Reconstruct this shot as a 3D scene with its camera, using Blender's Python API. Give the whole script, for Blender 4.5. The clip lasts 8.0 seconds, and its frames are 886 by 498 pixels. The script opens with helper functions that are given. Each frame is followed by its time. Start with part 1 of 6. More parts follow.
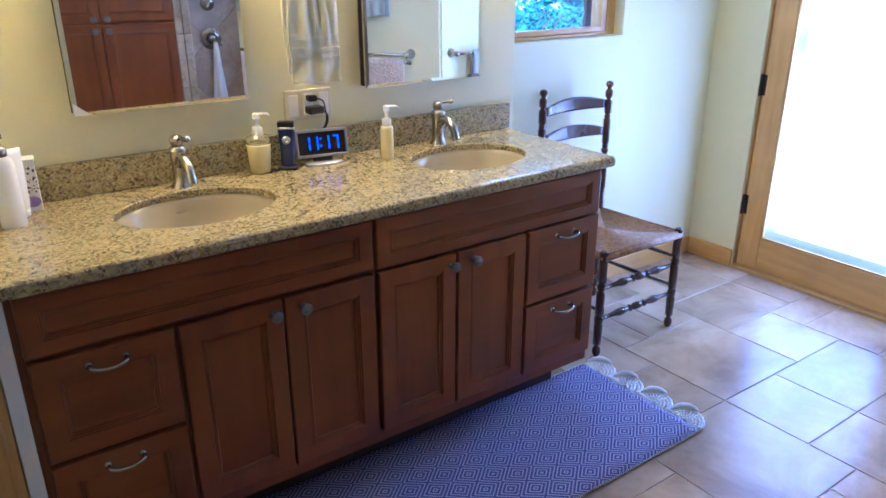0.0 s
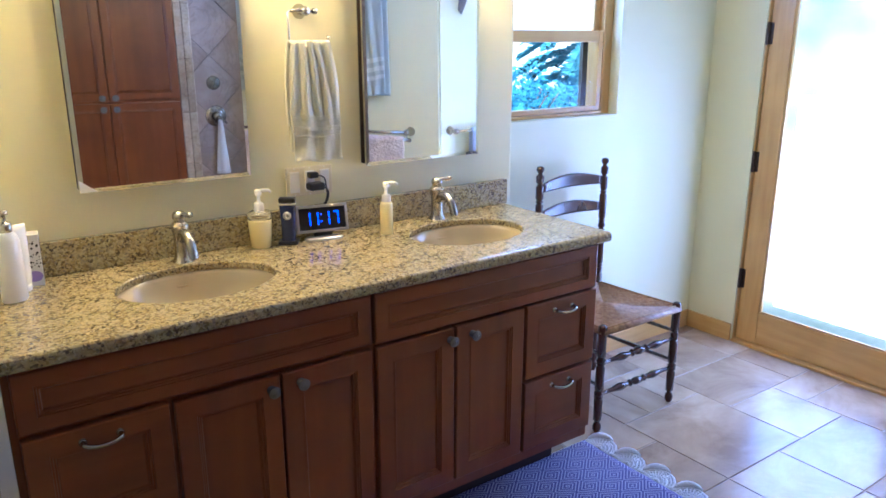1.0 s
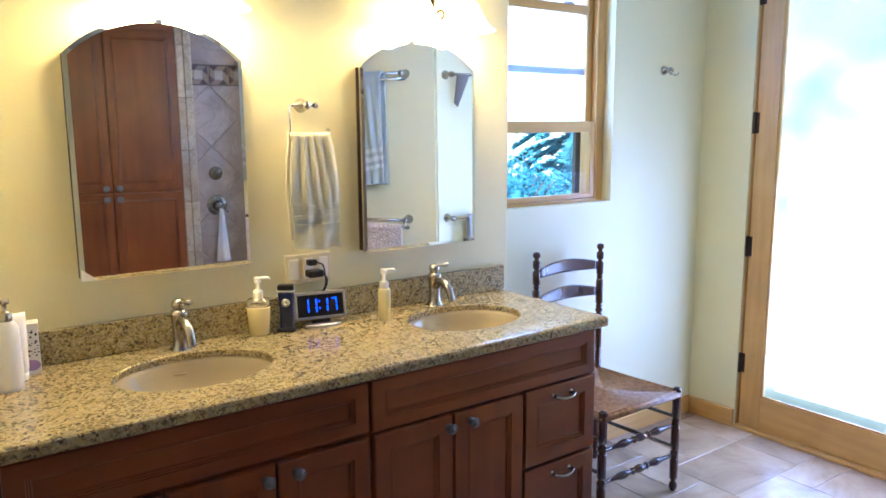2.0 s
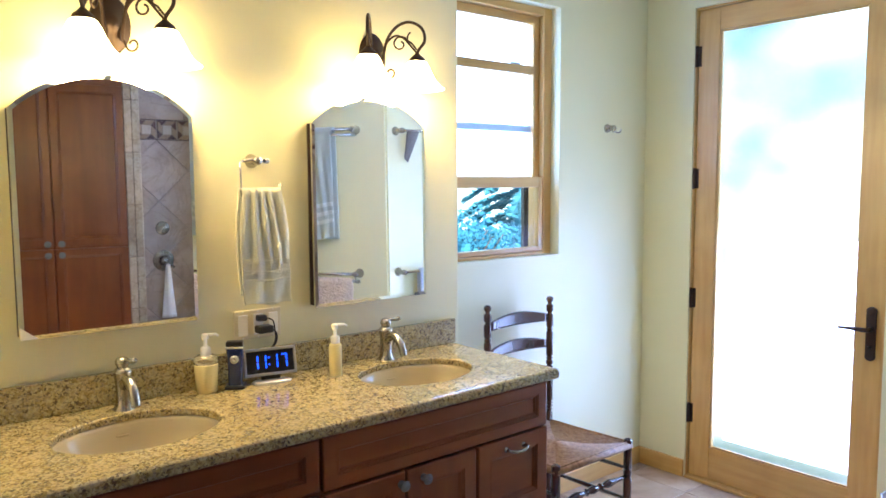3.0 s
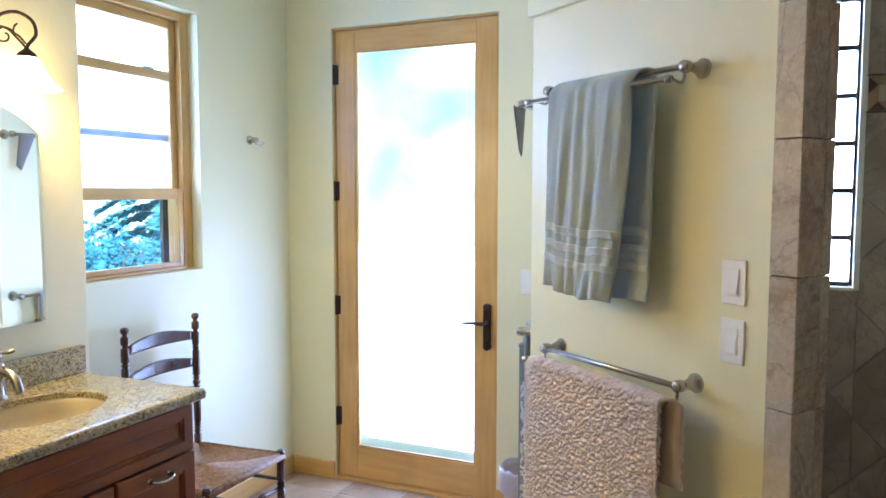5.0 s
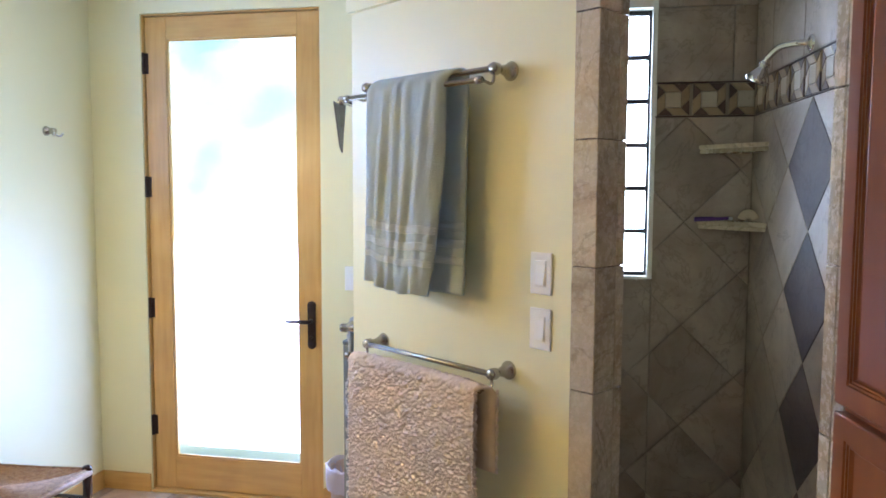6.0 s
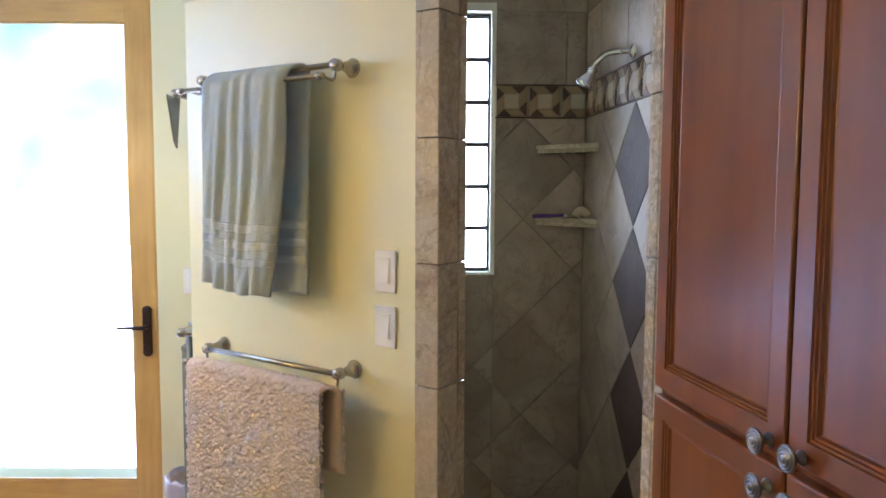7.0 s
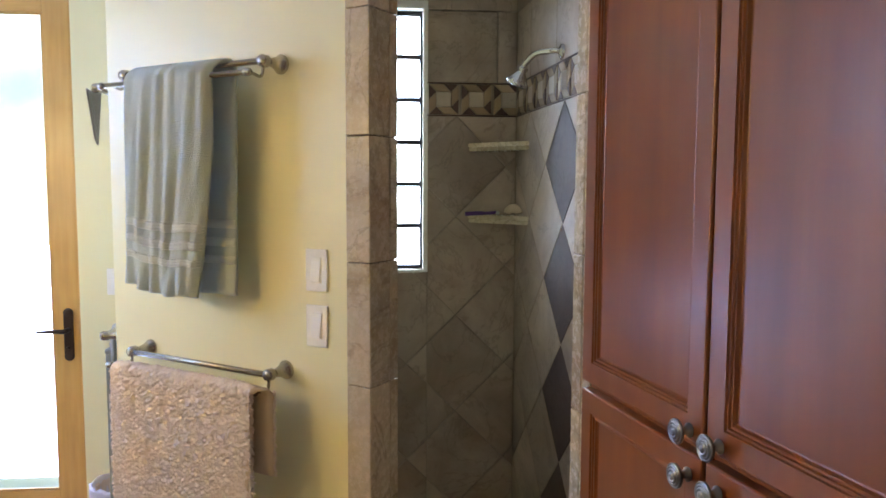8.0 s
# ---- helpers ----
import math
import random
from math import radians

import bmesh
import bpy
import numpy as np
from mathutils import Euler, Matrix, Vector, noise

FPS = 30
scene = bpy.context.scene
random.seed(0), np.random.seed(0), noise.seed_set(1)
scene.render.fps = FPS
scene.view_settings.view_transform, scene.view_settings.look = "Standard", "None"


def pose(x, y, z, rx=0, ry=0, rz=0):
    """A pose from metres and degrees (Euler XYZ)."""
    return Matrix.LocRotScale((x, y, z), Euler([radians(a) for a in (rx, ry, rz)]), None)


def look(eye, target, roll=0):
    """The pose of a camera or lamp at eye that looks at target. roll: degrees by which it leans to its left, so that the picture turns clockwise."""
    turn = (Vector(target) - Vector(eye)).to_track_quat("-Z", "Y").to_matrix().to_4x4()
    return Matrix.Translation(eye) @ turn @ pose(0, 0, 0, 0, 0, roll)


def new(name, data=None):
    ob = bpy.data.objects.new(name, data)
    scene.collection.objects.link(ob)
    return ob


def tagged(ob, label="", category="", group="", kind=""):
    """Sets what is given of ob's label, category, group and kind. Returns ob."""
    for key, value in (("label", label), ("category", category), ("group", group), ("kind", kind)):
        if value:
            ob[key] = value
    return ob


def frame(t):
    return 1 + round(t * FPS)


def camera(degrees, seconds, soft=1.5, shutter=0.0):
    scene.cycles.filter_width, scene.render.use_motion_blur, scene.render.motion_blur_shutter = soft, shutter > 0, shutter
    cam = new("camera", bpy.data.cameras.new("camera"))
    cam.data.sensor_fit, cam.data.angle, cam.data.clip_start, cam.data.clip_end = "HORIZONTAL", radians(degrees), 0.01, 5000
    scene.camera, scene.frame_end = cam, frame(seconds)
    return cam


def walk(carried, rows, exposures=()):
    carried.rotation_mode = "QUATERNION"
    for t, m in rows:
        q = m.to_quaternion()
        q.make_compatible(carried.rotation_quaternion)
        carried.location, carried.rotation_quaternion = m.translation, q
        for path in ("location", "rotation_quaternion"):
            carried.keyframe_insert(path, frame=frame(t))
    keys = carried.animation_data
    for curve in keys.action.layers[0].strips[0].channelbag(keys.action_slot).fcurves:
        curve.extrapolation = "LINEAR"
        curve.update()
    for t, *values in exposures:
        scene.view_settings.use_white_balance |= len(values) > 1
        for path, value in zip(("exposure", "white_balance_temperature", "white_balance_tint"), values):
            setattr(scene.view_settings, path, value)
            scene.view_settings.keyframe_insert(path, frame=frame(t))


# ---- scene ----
cam = camera(61.5, 8.0, soft=1.6)
ROWS = [
    (0.0, 0.003, 0.004, 1.531, -35.62, -21.45, 0.01),
    (0.5, -0.001, -0.002, 1.538, -35.66, -19.27, -0.03),
    (1.0, -0.002, -0.009, 1.541, -35.64, -15.85, -0.04),
    (1.5, -0.006, -0.025, 1.544, -35.56, -12.04, 0.18),
    (1.7, -0.008, -0.027, 1.545, -35.45, -10.85, 0.18),
    (2.8, -0.019, -0.037, 1.548, -38.44, -5.70, 0.29),
    (3.0, -0.021, -0.039, 1.549, -39.63, -5.14, 0.25),
    (3.5, -0.020, -0.044, 1.551, -44.83, -4.11, 0.17),
    (4.0, -0.013, -0.046, 1.552, -51.27, -4.12, 0.14),
    (4.5, -0.011, -0.052, 1.555, -58.75, -4.23, 0.02),
    (5.0, -0.010, -0.055, 1.556, -66.11, -4.38, -0.02),
    (5.2, -0.012, -0.067, 1.555, -69.09, -4.37, -0.02),
    (6.3, -0.003, -0.089, 1.552, -82.45, -4.58, -0.26),
    (6.5, -0.001, -0.093, 1.552, -84.70, -4.56, -0.26),
    (7.0, 0.003, -0.104, 1.551, -90.59, -4.63, -0.29),
    (7.5, 0.003, -0.112, 1.552, -94.51, -4.73, -0.28),
    (8.0, 0.002, -0.115, 1.554, -95.53, -4.84, -0.24),
]
EXPOSURES = [(0.0, 2.70, 4860, 12), (1.5, 2.68, 5220, 10), (3.0, 2.67, 5820, 5), (5.0, 2.72, 5850, 4), (6.5, 2.87, 6350, 6), (8.0, 2.84, 6700, 5)]
walk(cam, [(t, pose(x, y, z, 90 + pitch, roll, yaw)) for t, x, y, z, yaw, pitch, roll in ROWS], EXPOSURES)

# ---- world, sun, window light ----
world = bpy.data.worlds.new("sky_world")
scene.world = world
world.use_nodes = True
wn, wl = world.node_tree.nodes, world.node_tree.links
sky = wn.new("ShaderNodeTexSky")
sky.sky_type = "NISHITA"
sky.sun_disc = False
sky.sun_elevation = radians(52)
sky.sun_rotation = radians(212)
wl.new(sky.outputs[0], wn["Background"].inputs[0])
wn["Background"].inputs[1].default_value = 0.15


def lamp(name, kind, m, energy, color, **more):
    data = bpy.data.lights.new(name, kind)
    data.energy, data.color = energy, color
    for key, value in more.items():
        if key == "angle":
            data.angle = value
        elif key == "radius":
            data.shadow_soft_size = value
        elif key == "size":
            data.shape, data.size, data.size_y = "RECTANGLE", value[0], value[1]
    ob = new(name, data)
    ob.matrix_world = m
    return ob


SUN = 2.4
lamp("sun", "SUN", look((0, 0, 0), (0.35, 0.55, -0.85)), SUN, (1.0, 0.94, 0.85), angle=radians(0.5))

# sky light in the openings: lower door pane, upper window sash, glass blocks
DAY = (0.36, 0.47, 1.0)
lamp("door_daylight", "AREA", look((3.472, 1.61, 0.75), (0.0, 1.61, 0.75)), 4.0, DAY, size=(0.63, 1.06))
lamp("window_daylight", "AREA", look((2.31, 2.505, 1.94), (2.31, 0.0, 1.94)), 3.3, (0.26, 0.43, 1.0), size=(0.60, 0.70))
lamp("block_daylight", "AREA", look((3.205, -0.235, 1.74), (0.0, -0.235, 1.74)), 2.1, (0.62, 0.74, 1.0), size=(0.16, 1.04))


# ---- materials ----
def mat(name, color, rough=0.5, metal=0.0, spec=0.5, coat=0.0):
    m = bpy.data.materials.new(name)
    m.use_nodes = True
    b = m.node_tree.nodes["Principled BSDF"]
    b.inputs["Base Color"].default_value = (*color, 1)
    b.inputs["Roughness"].default_value = rough
    b.inputs["Metallic"].default_value = metal
    b.inputs["Specular IOR Level"].default_value = spec
    b.inputs["Coat Weight"].default_value = coat
    b.inputs["Coat Roughness"].default_value = 0.15
    return m


class Nodes:
    """Short hand for building node trees."""

    def __init__(self, m):
        self.n, self.l = m.node_tree.nodes, m.node_tree.links
        self.bsdf = self.n["Principled BSDF"]
        self.tc = self.n.new("ShaderNodeTexCoord")

    def add(self, kind, **inputs):
        node = self.n.new("ShaderNode" + kind)
        for key, value in inputs.items():
            key = key.replace("_", " ")
            if isinstance(value, bpy.types.NodeSocket):
                self.l.new(value, node.inputs[key])
            else:
                node.inputs[key].default_value = value
        return node

    def coords(self, scale=(1, 1, 1), rot=(0, 0, 0), kind="Object"):
        mp = self.n.new("ShaderNodeMapping")
        mp.inputs["Scale"].default_value = scale
        mp.inputs["Rotation"].default_value = rot
        self.l.new(self.tc.outputs[kind], mp.inputs["Vector"])
        return mp.outputs[0]

    def world_coords(self, scale=(1, 1, 1)):
        g = self.n.new("ShaderNodeNewGeometry")
        mp = self.n.new("ShaderNodeMapping")
        mp.inputs["Scale"].default_value = scale
        self.l.new(g.outputs["Position"], mp.inputs["Vector"])
        return mp.outputs[0]

    def noise(self, vec, scale, detail=4.0, rough=0.55, dist=0.0):
        return self.add("TexNoise", Vector=vec, Scale=scale, Detail=detail, Roughness=rough, Distortion=dist).outputs["Fac"]

    def ramp(self, fac, stops):
        r = self.n.new("ShaderNodeValToRGB")
        el = r.color_ramp.elements
        while len(el) < len(stops):
            el.new(0.5)
        for e, (p, c) in zip(el, stops):
            e.position, e.color = p, (*c, 1)
        self.l.new(fac, r.inputs[0])
        return r.outputs[0]

    def math(self, op, a, b=0.0, c=0.0):
        node = self.n.new("ShaderNodeMath")
        node.operation = op
        for i, value in enumerate((a, b, c)):
            if isinstance(value, bpy.types.NodeSocket):
                self.l.new(value, node.inputs[i])
            else:
                node.inputs[i].default_value = value
        return node.outputs[0]

    def mix(self, fac, a, b, blend="MIX"):
        node = self.n.new("ShaderNodeMix")
        node.data_type, node.blend_type = "RGBA", blend
        for key, value in ((0, fac), (6, a), (7, b)):
            if isinstance(value, bpy.types.NodeSocket):
                self.l.new(value, node.inputs[key])
            else:
                node.inputs[key].default_value = value if key == 0 else (*value, 1)
        return node.outputs[2]

    def color(self, c):
        self.l.new(c, self.bsdf.inputs["Base Color"])

    def rough(self, r):
        self.l.new(r, self.bsdf.inputs["Roughness"])

    def bump(self, height, strength=0.3, distance=0.002):
        b = self.add("Bump", Height=height, Strength=strength, Distance=distance)
        self.l.new(b.outputs[0], self.bsdf.inputs["Normal"])

    def random(self):
        return self.n.new("ShaderNodeObjectInfo").outputs["Random"]


def wood(name, dark, mid, light, rough, axis="Z", coat=0.0, grain=1.0):
    m = mat(name, mid, rough, coat=coat)
    k = Nodes(m)
    sc = {"X": (1.2, 14, 14), "Y": (14, 1.2, 14), "Z": (14, 14, 1.2)}[axis]
    vec = k.coords(tuple(s * grain for s in sc))
    off = k.math("MULTIPLY", k.random(), 37.0)
    shifted = k.add("VectorMath")
    k.l.new(vec, shifted.inputs[0])
    comb = k.add("CombineXYZ", X=off, Y=off, Z=off)
    k.l.new(comb.outputs[0], shifted.inputs[1])
    a = k.noise(shifted.outputs[0], 2.0, 5, 0.5, 0.12)
    b = k.noise(k.coords((1.7, 1.7, 1.7)), 2.0, 3, 0.5, 0.4)
    base = k.ramp(a, [(0.25, dark), (0.5, mid), (0.78, light)])
    blotch = k.ramp(b, [(0.3, tuple(c * 0.75 for c in mid)), (0.7, light)])
    k.color(k.mix(0.45, base, blotch))
    fine = k.noise(k.coords(tuple(s * 9 for s in sc)), 2.0, 3)
    k.bump(fine, 0.02, 0.0004)
    k.rough(k.math("MULTIPLY_ADD", b, 0.07, rough - 0.035))
    return m


def paint(name, color, rough=0.42):
    m = mat(name, color, rough)
    k = Nodes(m)
    v = k.world_coords()
    big = k.noise(v, 1.3, 3)
    k.color(k.mix(big, tuple(c * 0.96 for c in color), tuple(min(1, c * 1.03) for c in color)))
    roll = k.noise(v, 9.0, 5, 0.6)
    fine = k.noise(v, 160.0, 2)
    k.bump(k.math("MULTIPLY_ADD", roll, 3.0, fine), 0.22, 0.0012)
    k.rough(k.math("MULTIPLY_ADD", roll, 0.16, rough - 0.08))
    return m


def stone_tile(name, light, mid, dark, rough, scale=1.0, veins=True, pitted=0.16, relief=1.0):
    m = mat(name, mid, rough)
    k = Nodes(m)
    rnd = k.random()
    off = k.add("CombineXYZ", X=k.math("MULTIPLY", rnd, 41.0), Y=k.math("MULTIPLY", rnd, 23.0), Z=k.math("MULTIPLY", rnd, 11.0))
    vec = k.add("VectorMath")
    k.l.new(k.world_coords(), vec.inputs[0])
    k.l.new(off.outputs[0], vec.inputs[1])
    v = vec.outputs[0]
    cloud = k.noise(v, 3.2 * scale, 8, 0.62, 0.6)
    base = k.ramp(cloud, [(0.3, dark), (0.5, mid), (0.68, light)])
    if veins:
        vein = k.noise(v, 2.2 * scale, 6, 0.6, 2.2)
        line = k.math("ABSOLUTE", k.math("SUBTRACT", vein, 0.5))
        mask = k.ramp(line, [(0.0, (0.42, 0.42, 0.42)), (0.02, (0, 0, 0))])
        base = k.mix(mask, base, tuple(c * 0.62 for c in dark))
    pit = k.noise(v, 55.0 * scale, 3, 0.7)
    pits = k.ramp(pit, [(0.28, (1 - pitted,) * 3), (0.40, (1, 1, 1))])
    base = k.mix(1.0, base, pits, "MULTIPLY")
    tone = k.ramp(k.math("FRACT", k.math("MULTIPLY", rnd, 7.31)), [(0.0, (0.86, 0.85, 0.84)), (1.0, (1.1, 1.08, 1.05))])
    k.color(k.mix(1.0, base, tone, "MULTIPLY"))
    k.bump(k.math("ADD", k.math("MULTIPLY", cloud, 1.5), pit), 0.25 * relief, 0.0015)
    k.rough(k.math("MULTIPLY_ADD", pit, 0.25 * relief, rough - 0.1 * relief))
    return m


def terry(name, color, dark, scale=420.0):
    m = mat(name, color, 0.95, spec=0.15)
    m.node_tree.nodes["Principled BSDF"].inputs["Sheen Weight"].default_value = 0.35
    k = Nodes(m)
    v = k.coords()
    loops = k.add("TexVoronoi", Vector=v, Scale=scale).outputs["Distance"]
    big = k.noise(v, 18.0, 5)
    k.color(k.mix(k.math("MULTIPLY_ADD", loops, 0.7, k.math("MULTIPLY", big, 0.35)), color, dark))
    k.bump(k.math("ADD", loops, big), 0.8, 0.003)
    return m


def granite(name):
    m = mat(name, (0.5, 0.42, 0.27), 0.12, coat=0.5)
    k = Nodes(m)
    v = k.coords()
    warp = k.add("TexNoise", Vector=v, Scale=38.0, Detail=4.0)
    vv = k.add("VectorMath")
    vv.operation = "MULTIPLY_ADD"
    k.l.new(warp.outputs["Color"], vv.inputs[0])
    vv.inputs[1].default_value = (0.018, 0.018, 0.018)
    k.l.new(v, vv.inputs[2])
    cells = k.add("TexVoronoi", Vector=vv.outputs[0], Scale=195.0)
    sep = k.add("SeparateColor", Color=cells.outputs["Color"])
    grain = k.ramp(sep.outputs[0], [(0.0, (0.075, 0.062, 0.050)), (0.12, (0.165, 0.128, 0.072)), (0.24, (0.275, 0.212, 0.082)), (0.5, (0.415, 0.338, 0.150)), (0.8, (0.530, 0.460, 0.255)), (1.0, (0.26, 0.22, 0.155))])
    blot = k.noise(k.coords((0.42, 1, 1), (0, 0, 0.12)), 104.0, 5, 0.68, 0.6)
    mask = k.ramp(blot, [(0.56, (0, 0, 0)), (0.64, (0.74, 0.74, 0.74))])
    pale = k.noise(v, 30.0, 4, 0.6)
    c = k.mix(k.ramp(pale, [(0.50, (0, 0, 0)), (0.64, (0.55, 0.55, 0.55))]), grain, (0.49, 0.425, 0.255))
    rust = k.noise(v, 46.0, 4, 0.6)
    c = k.mix(k.ramp(rust, [(0.58, (0, 0, 0)), (0.68, (0.5, 0.5, 0.5))]), c, (0.235, 0.165, 0.065))
    c = k.mix(mask, c, (0.085, 0.073, 0.066))
    k.color(c)
    return m


M_WALL = paint("cream_wall_paint", (0.80, 0.745, 0.455))
M_CEIL = paint("ceiling_paint", (0.82, 0.80, 0.74), 0.7)
M_WHITE = mat("white_plastic", (0.86, 0.83, 0.75), 0.32)
M_PLATE = mat("ivory_plate", (0.74, 0.66, 0.47), 0.35)
M_ROCKER = mat("rocker_plastic", (0.86, 0.84, 0.79), 0.28)
M_CHERRY = wood("cherry_cabinet_wood", (0.148, 0.037, 0.010), (0.214, 0.055, 0.013), (0.302, 0.098, 0.020), 0.33, "Z", coat=0.09, grain=0.55)
M_CHERRY_X = wood("cherry_cabinet_wood_crosswise", (0.148, 0.037, 0.010), (0.214, 0.055, 0.013), (0.302, 0.098, 0.020), 0.33, "X", coat=0.09, grain=0.55)
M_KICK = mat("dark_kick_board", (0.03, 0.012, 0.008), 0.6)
M_MAPLE = wood("golden_fir_wood", (0.50, 0.255, 0.062), (0.61, 0.345, 0.09), (0.70, 0.43, 0.14), 0.38, "Z", coat=0.25, grain=1.4)
M_MAPLE_H = wood("golden_fir_wood_crosswise", (0.50, 0.255, 0.062), (0.61, 0.345, 0.09), (0.70, 0.43, 0.14), 0.38, "Y", coat=0.25, grain=1.4)
M_MAPLE_X = wood("golden_fir_wood_lengthwise", (0.50, 0.255, 0.062), (0.61, 0.345, 0.09), (0.70, 0.43, 0.14), 0.38, "X", coat=0.25, grain=1.4)
M_CHAIR = wood("dark_turned_wood", (0.028, 0.010, 0.006), (0.055, 0.018, 0.010), (0.09, 0.03, 0.015), 0.25, "Z", coat=0.5)
M_GRANITE = granite("speckled_granite")
M_PORC = mat("biscuit_porcelain", (0.45, 0.385, 0.255), 0.10, coat=0.5)
M_NICKEL = mat("brushed_nickel", (0.44, 0.41, 0.36), 0.25, 1.0)
M_CHROME = mat("polished_chrome", (0.72, 0.73, 0.75), 0.10, 1.0)
M_PEWTER = mat("aged_pewter", (0.24, 0.24, 0.245), 0.32, 1.0)
M_BRONZE = mat("dark_bronze", (0.055, 0.035, 0.025), 0.42, 0.7)
M_BLACK = mat("black_plastic", (0.012, 0.012, 0.014), 0.35)
M_RUBBER = mat("mat_backing", (0.60, 0.47, 0.34), 0.9)
M_MIRROR = mat("mirror_silver", (0.93, 0.94, 0.93), 0.015, 1.0)
M_GROUT = mat("brown_grout", (0.17, 0.12, 0.085), 0.9)
M_GROUT3 = mat("pale_shower_grout", (0.34, 0.275, 0.21), 0.9)
M_GROUT2 = mat("floor_grout", (0.46, 0.37, 0.28), 0.9)
M_TRAV = stone_tile("travertine_floor", (0.55, 0.43, 0.29), (0.43, 0.31, 0.19), (0.25, 0.165, 0.095), 0.25, 0.85, False, 0.0, relief=0.22)
M_TRAV.node_tree.nodes["Principled BSDF"].inputs["Coat Weight"].default_value = 0.08
M_TRAV.node_tree.nodes["Principled BSDF"].inputs["Specular IOR Level"].default_value = 0.38
M_TRAV.node_tree.nodes["Principled BSDF"].inputs["Coat Roughness"].default_value = 0.22
M_STONE = stone_tile("shower_stone", (0.50, 0.405, 0.325), (0.395, 0.31, 0.245), (0.29, 0.22, 0.17), 0.42)
M_STONE_DARK = stone_tile("dark_diamond_stone", (0.125, 0.082, 0.074), (0.095, 0.060, 0.055), (0.070, 0.045, 0.040), 0.62)
M_STONE_JAMB = stone_tile("jamb_stone", (0.65, 0.57, 0.43), (0.55, 0.465, 0.335), (0.36, 0.27, 0.19), 0.24)
M_MOS_D = stone_tile("mosaic_brown", (0.15, 0.085, 0.06), (0.10, 0.055, 0.04), (0.07, 0.04, 0.03), 0.4, 1, False)
M_MOS_M = stone_tile("mosaic_tan", (0.42, 0.30, 0.18), (0.34, 0.24, 0.145), (0.26, 0.18, 0.11), 0.4, 1, False)
M_MOS_L = stone_tile("mosaic_cream", (0.56, 0.47, 0.36), (0.48, 0.40, 0.30), (0.40, 0.33, 0.24), 0.4, 1, False)
M_TOWEL = terry("sage_terry", (0.60, 0.67, 0.62), (0.41, 0.465, 0.43))
M_TOWEL_BAND = terry("pale_towel_band", (0.76, 0.80, 0.75), (0.60, 0.64, 0.59), 700)
M_HANDTOWEL = terry("cream_terry", (0.78, 0.77, 0.60), (0.57, 0.56, 0.42))
M_BLUECLOTH = terry("pale_blue_terry", (0.56, 0.60, 0.64), (0.40, 0.44, 0.48))
M_DARKCLOTH = terry("taupe_cloth", (0.26, 0.22, 0.18), (0.17, 0.14, 0.11))
M_SHAG = mat("beige_shag", (0.62, 0.44, 0.28), 0.95, spec=0.1)
_k = Nodes(M_SHAG)
_t = _k.noise(_k.coords(), 90.0, 4)
_k.bump(_k.noise(_k.coords(), 420.0, 3), 0.6, 0.002)
_k.color(_k.ramp(_t, [(0.25, (0.62, 0.505, 0.415)), (0.5, (0.70, 0.585, 0.495)), (0.75, (0.76, 0.65, 0.565))]))
M_LACE = terry("white_crochet", (0.94, 0.91, 0.86), (0.86, 0.83, 0.78), 300)
M_SOAP = mat("cream_soap", (0.84, 0.74, 0.38), 0.25, coat=0.4)
M_BOTTLE = mat("white_bottle", (0.85, 0.84, 0.82), 0.22)
M_NAVY = mat("navy_gloss", (0.016, 0.026, 0.105), 0.22, coat=0.5)
M_SILVER = mat("silver_plastic", (0.55, 0.55, 0.55), 0.3, 0.8)
M_PURPLE = mat("purple_plastic", (0.10, 0.04, 0.22), 0.3)
M_LILAC = mat("lilac_print", (0.36, 0.26, 0.62), 0.5)
M_IVORY = mat("ivory_shell", (0.62, 0.50, 0.34), 0.5)
M_LINER = mat("bin_liner", (0.46, 0.40, 0.40), 0.3)
M_BIN = mat("bin_plastic", (0.50, 0.36, 0.27), 0.45)
M_GREYWOOD = wood("grey_painted_wood", (0.16, 0.17, 0.15), (0.22, 0.23, 0.20), (0.28, 0.29, 0.26), 0.5)
M_PRINT = mat("hamper_fabric", (0.6, 0.58, 0.54), 0.9)
_k = Nodes(M_PRINT)
_k.color(_k.ramp(_k.noise(_k.coords(), 34.0, 3, 0.5, 1.2), [(0.46, (0.66, 0.64, 0.60)), (0.52, (0.25, 0.25, 0.26))]))
M_LED = mat("blue_led", (0.0, 0.02, 0.3), 0.3)
M_LED.node_tree.nodes["Principled BSDF"].inputs["Emission Color"].default_value = (0.015, 0.07, 1.0, 1)
M_LED.node_tree.nodes["Principled BSDF"].inputs["Emission Strength"].default_value = 0.6
M_BULB = mat("lit_bulb", (1, 0.9, 0.7), 0.4)
M_BULB.node_tree.nodes["Principled BSDF"].inputs["Emission Color"].default_value = (1.0, 0.80, 0.50, 1)
M_BULB.node_tree.nodes["Principled BSDF"].inputs["Emission Strength"].default_value = 1.0
M_SHADE = mat("lit_alabaster_glass", (0.9, 0.82, 0.66), 0.35)
_b = M_SHADE.node_tree.nodes["Principled BSDF"]
_b.inputs["Emission Color"].default_value = (1.0, 0.70, 0.31, 1)
_b.inputs["Emission Strength"].default_value = 2.6


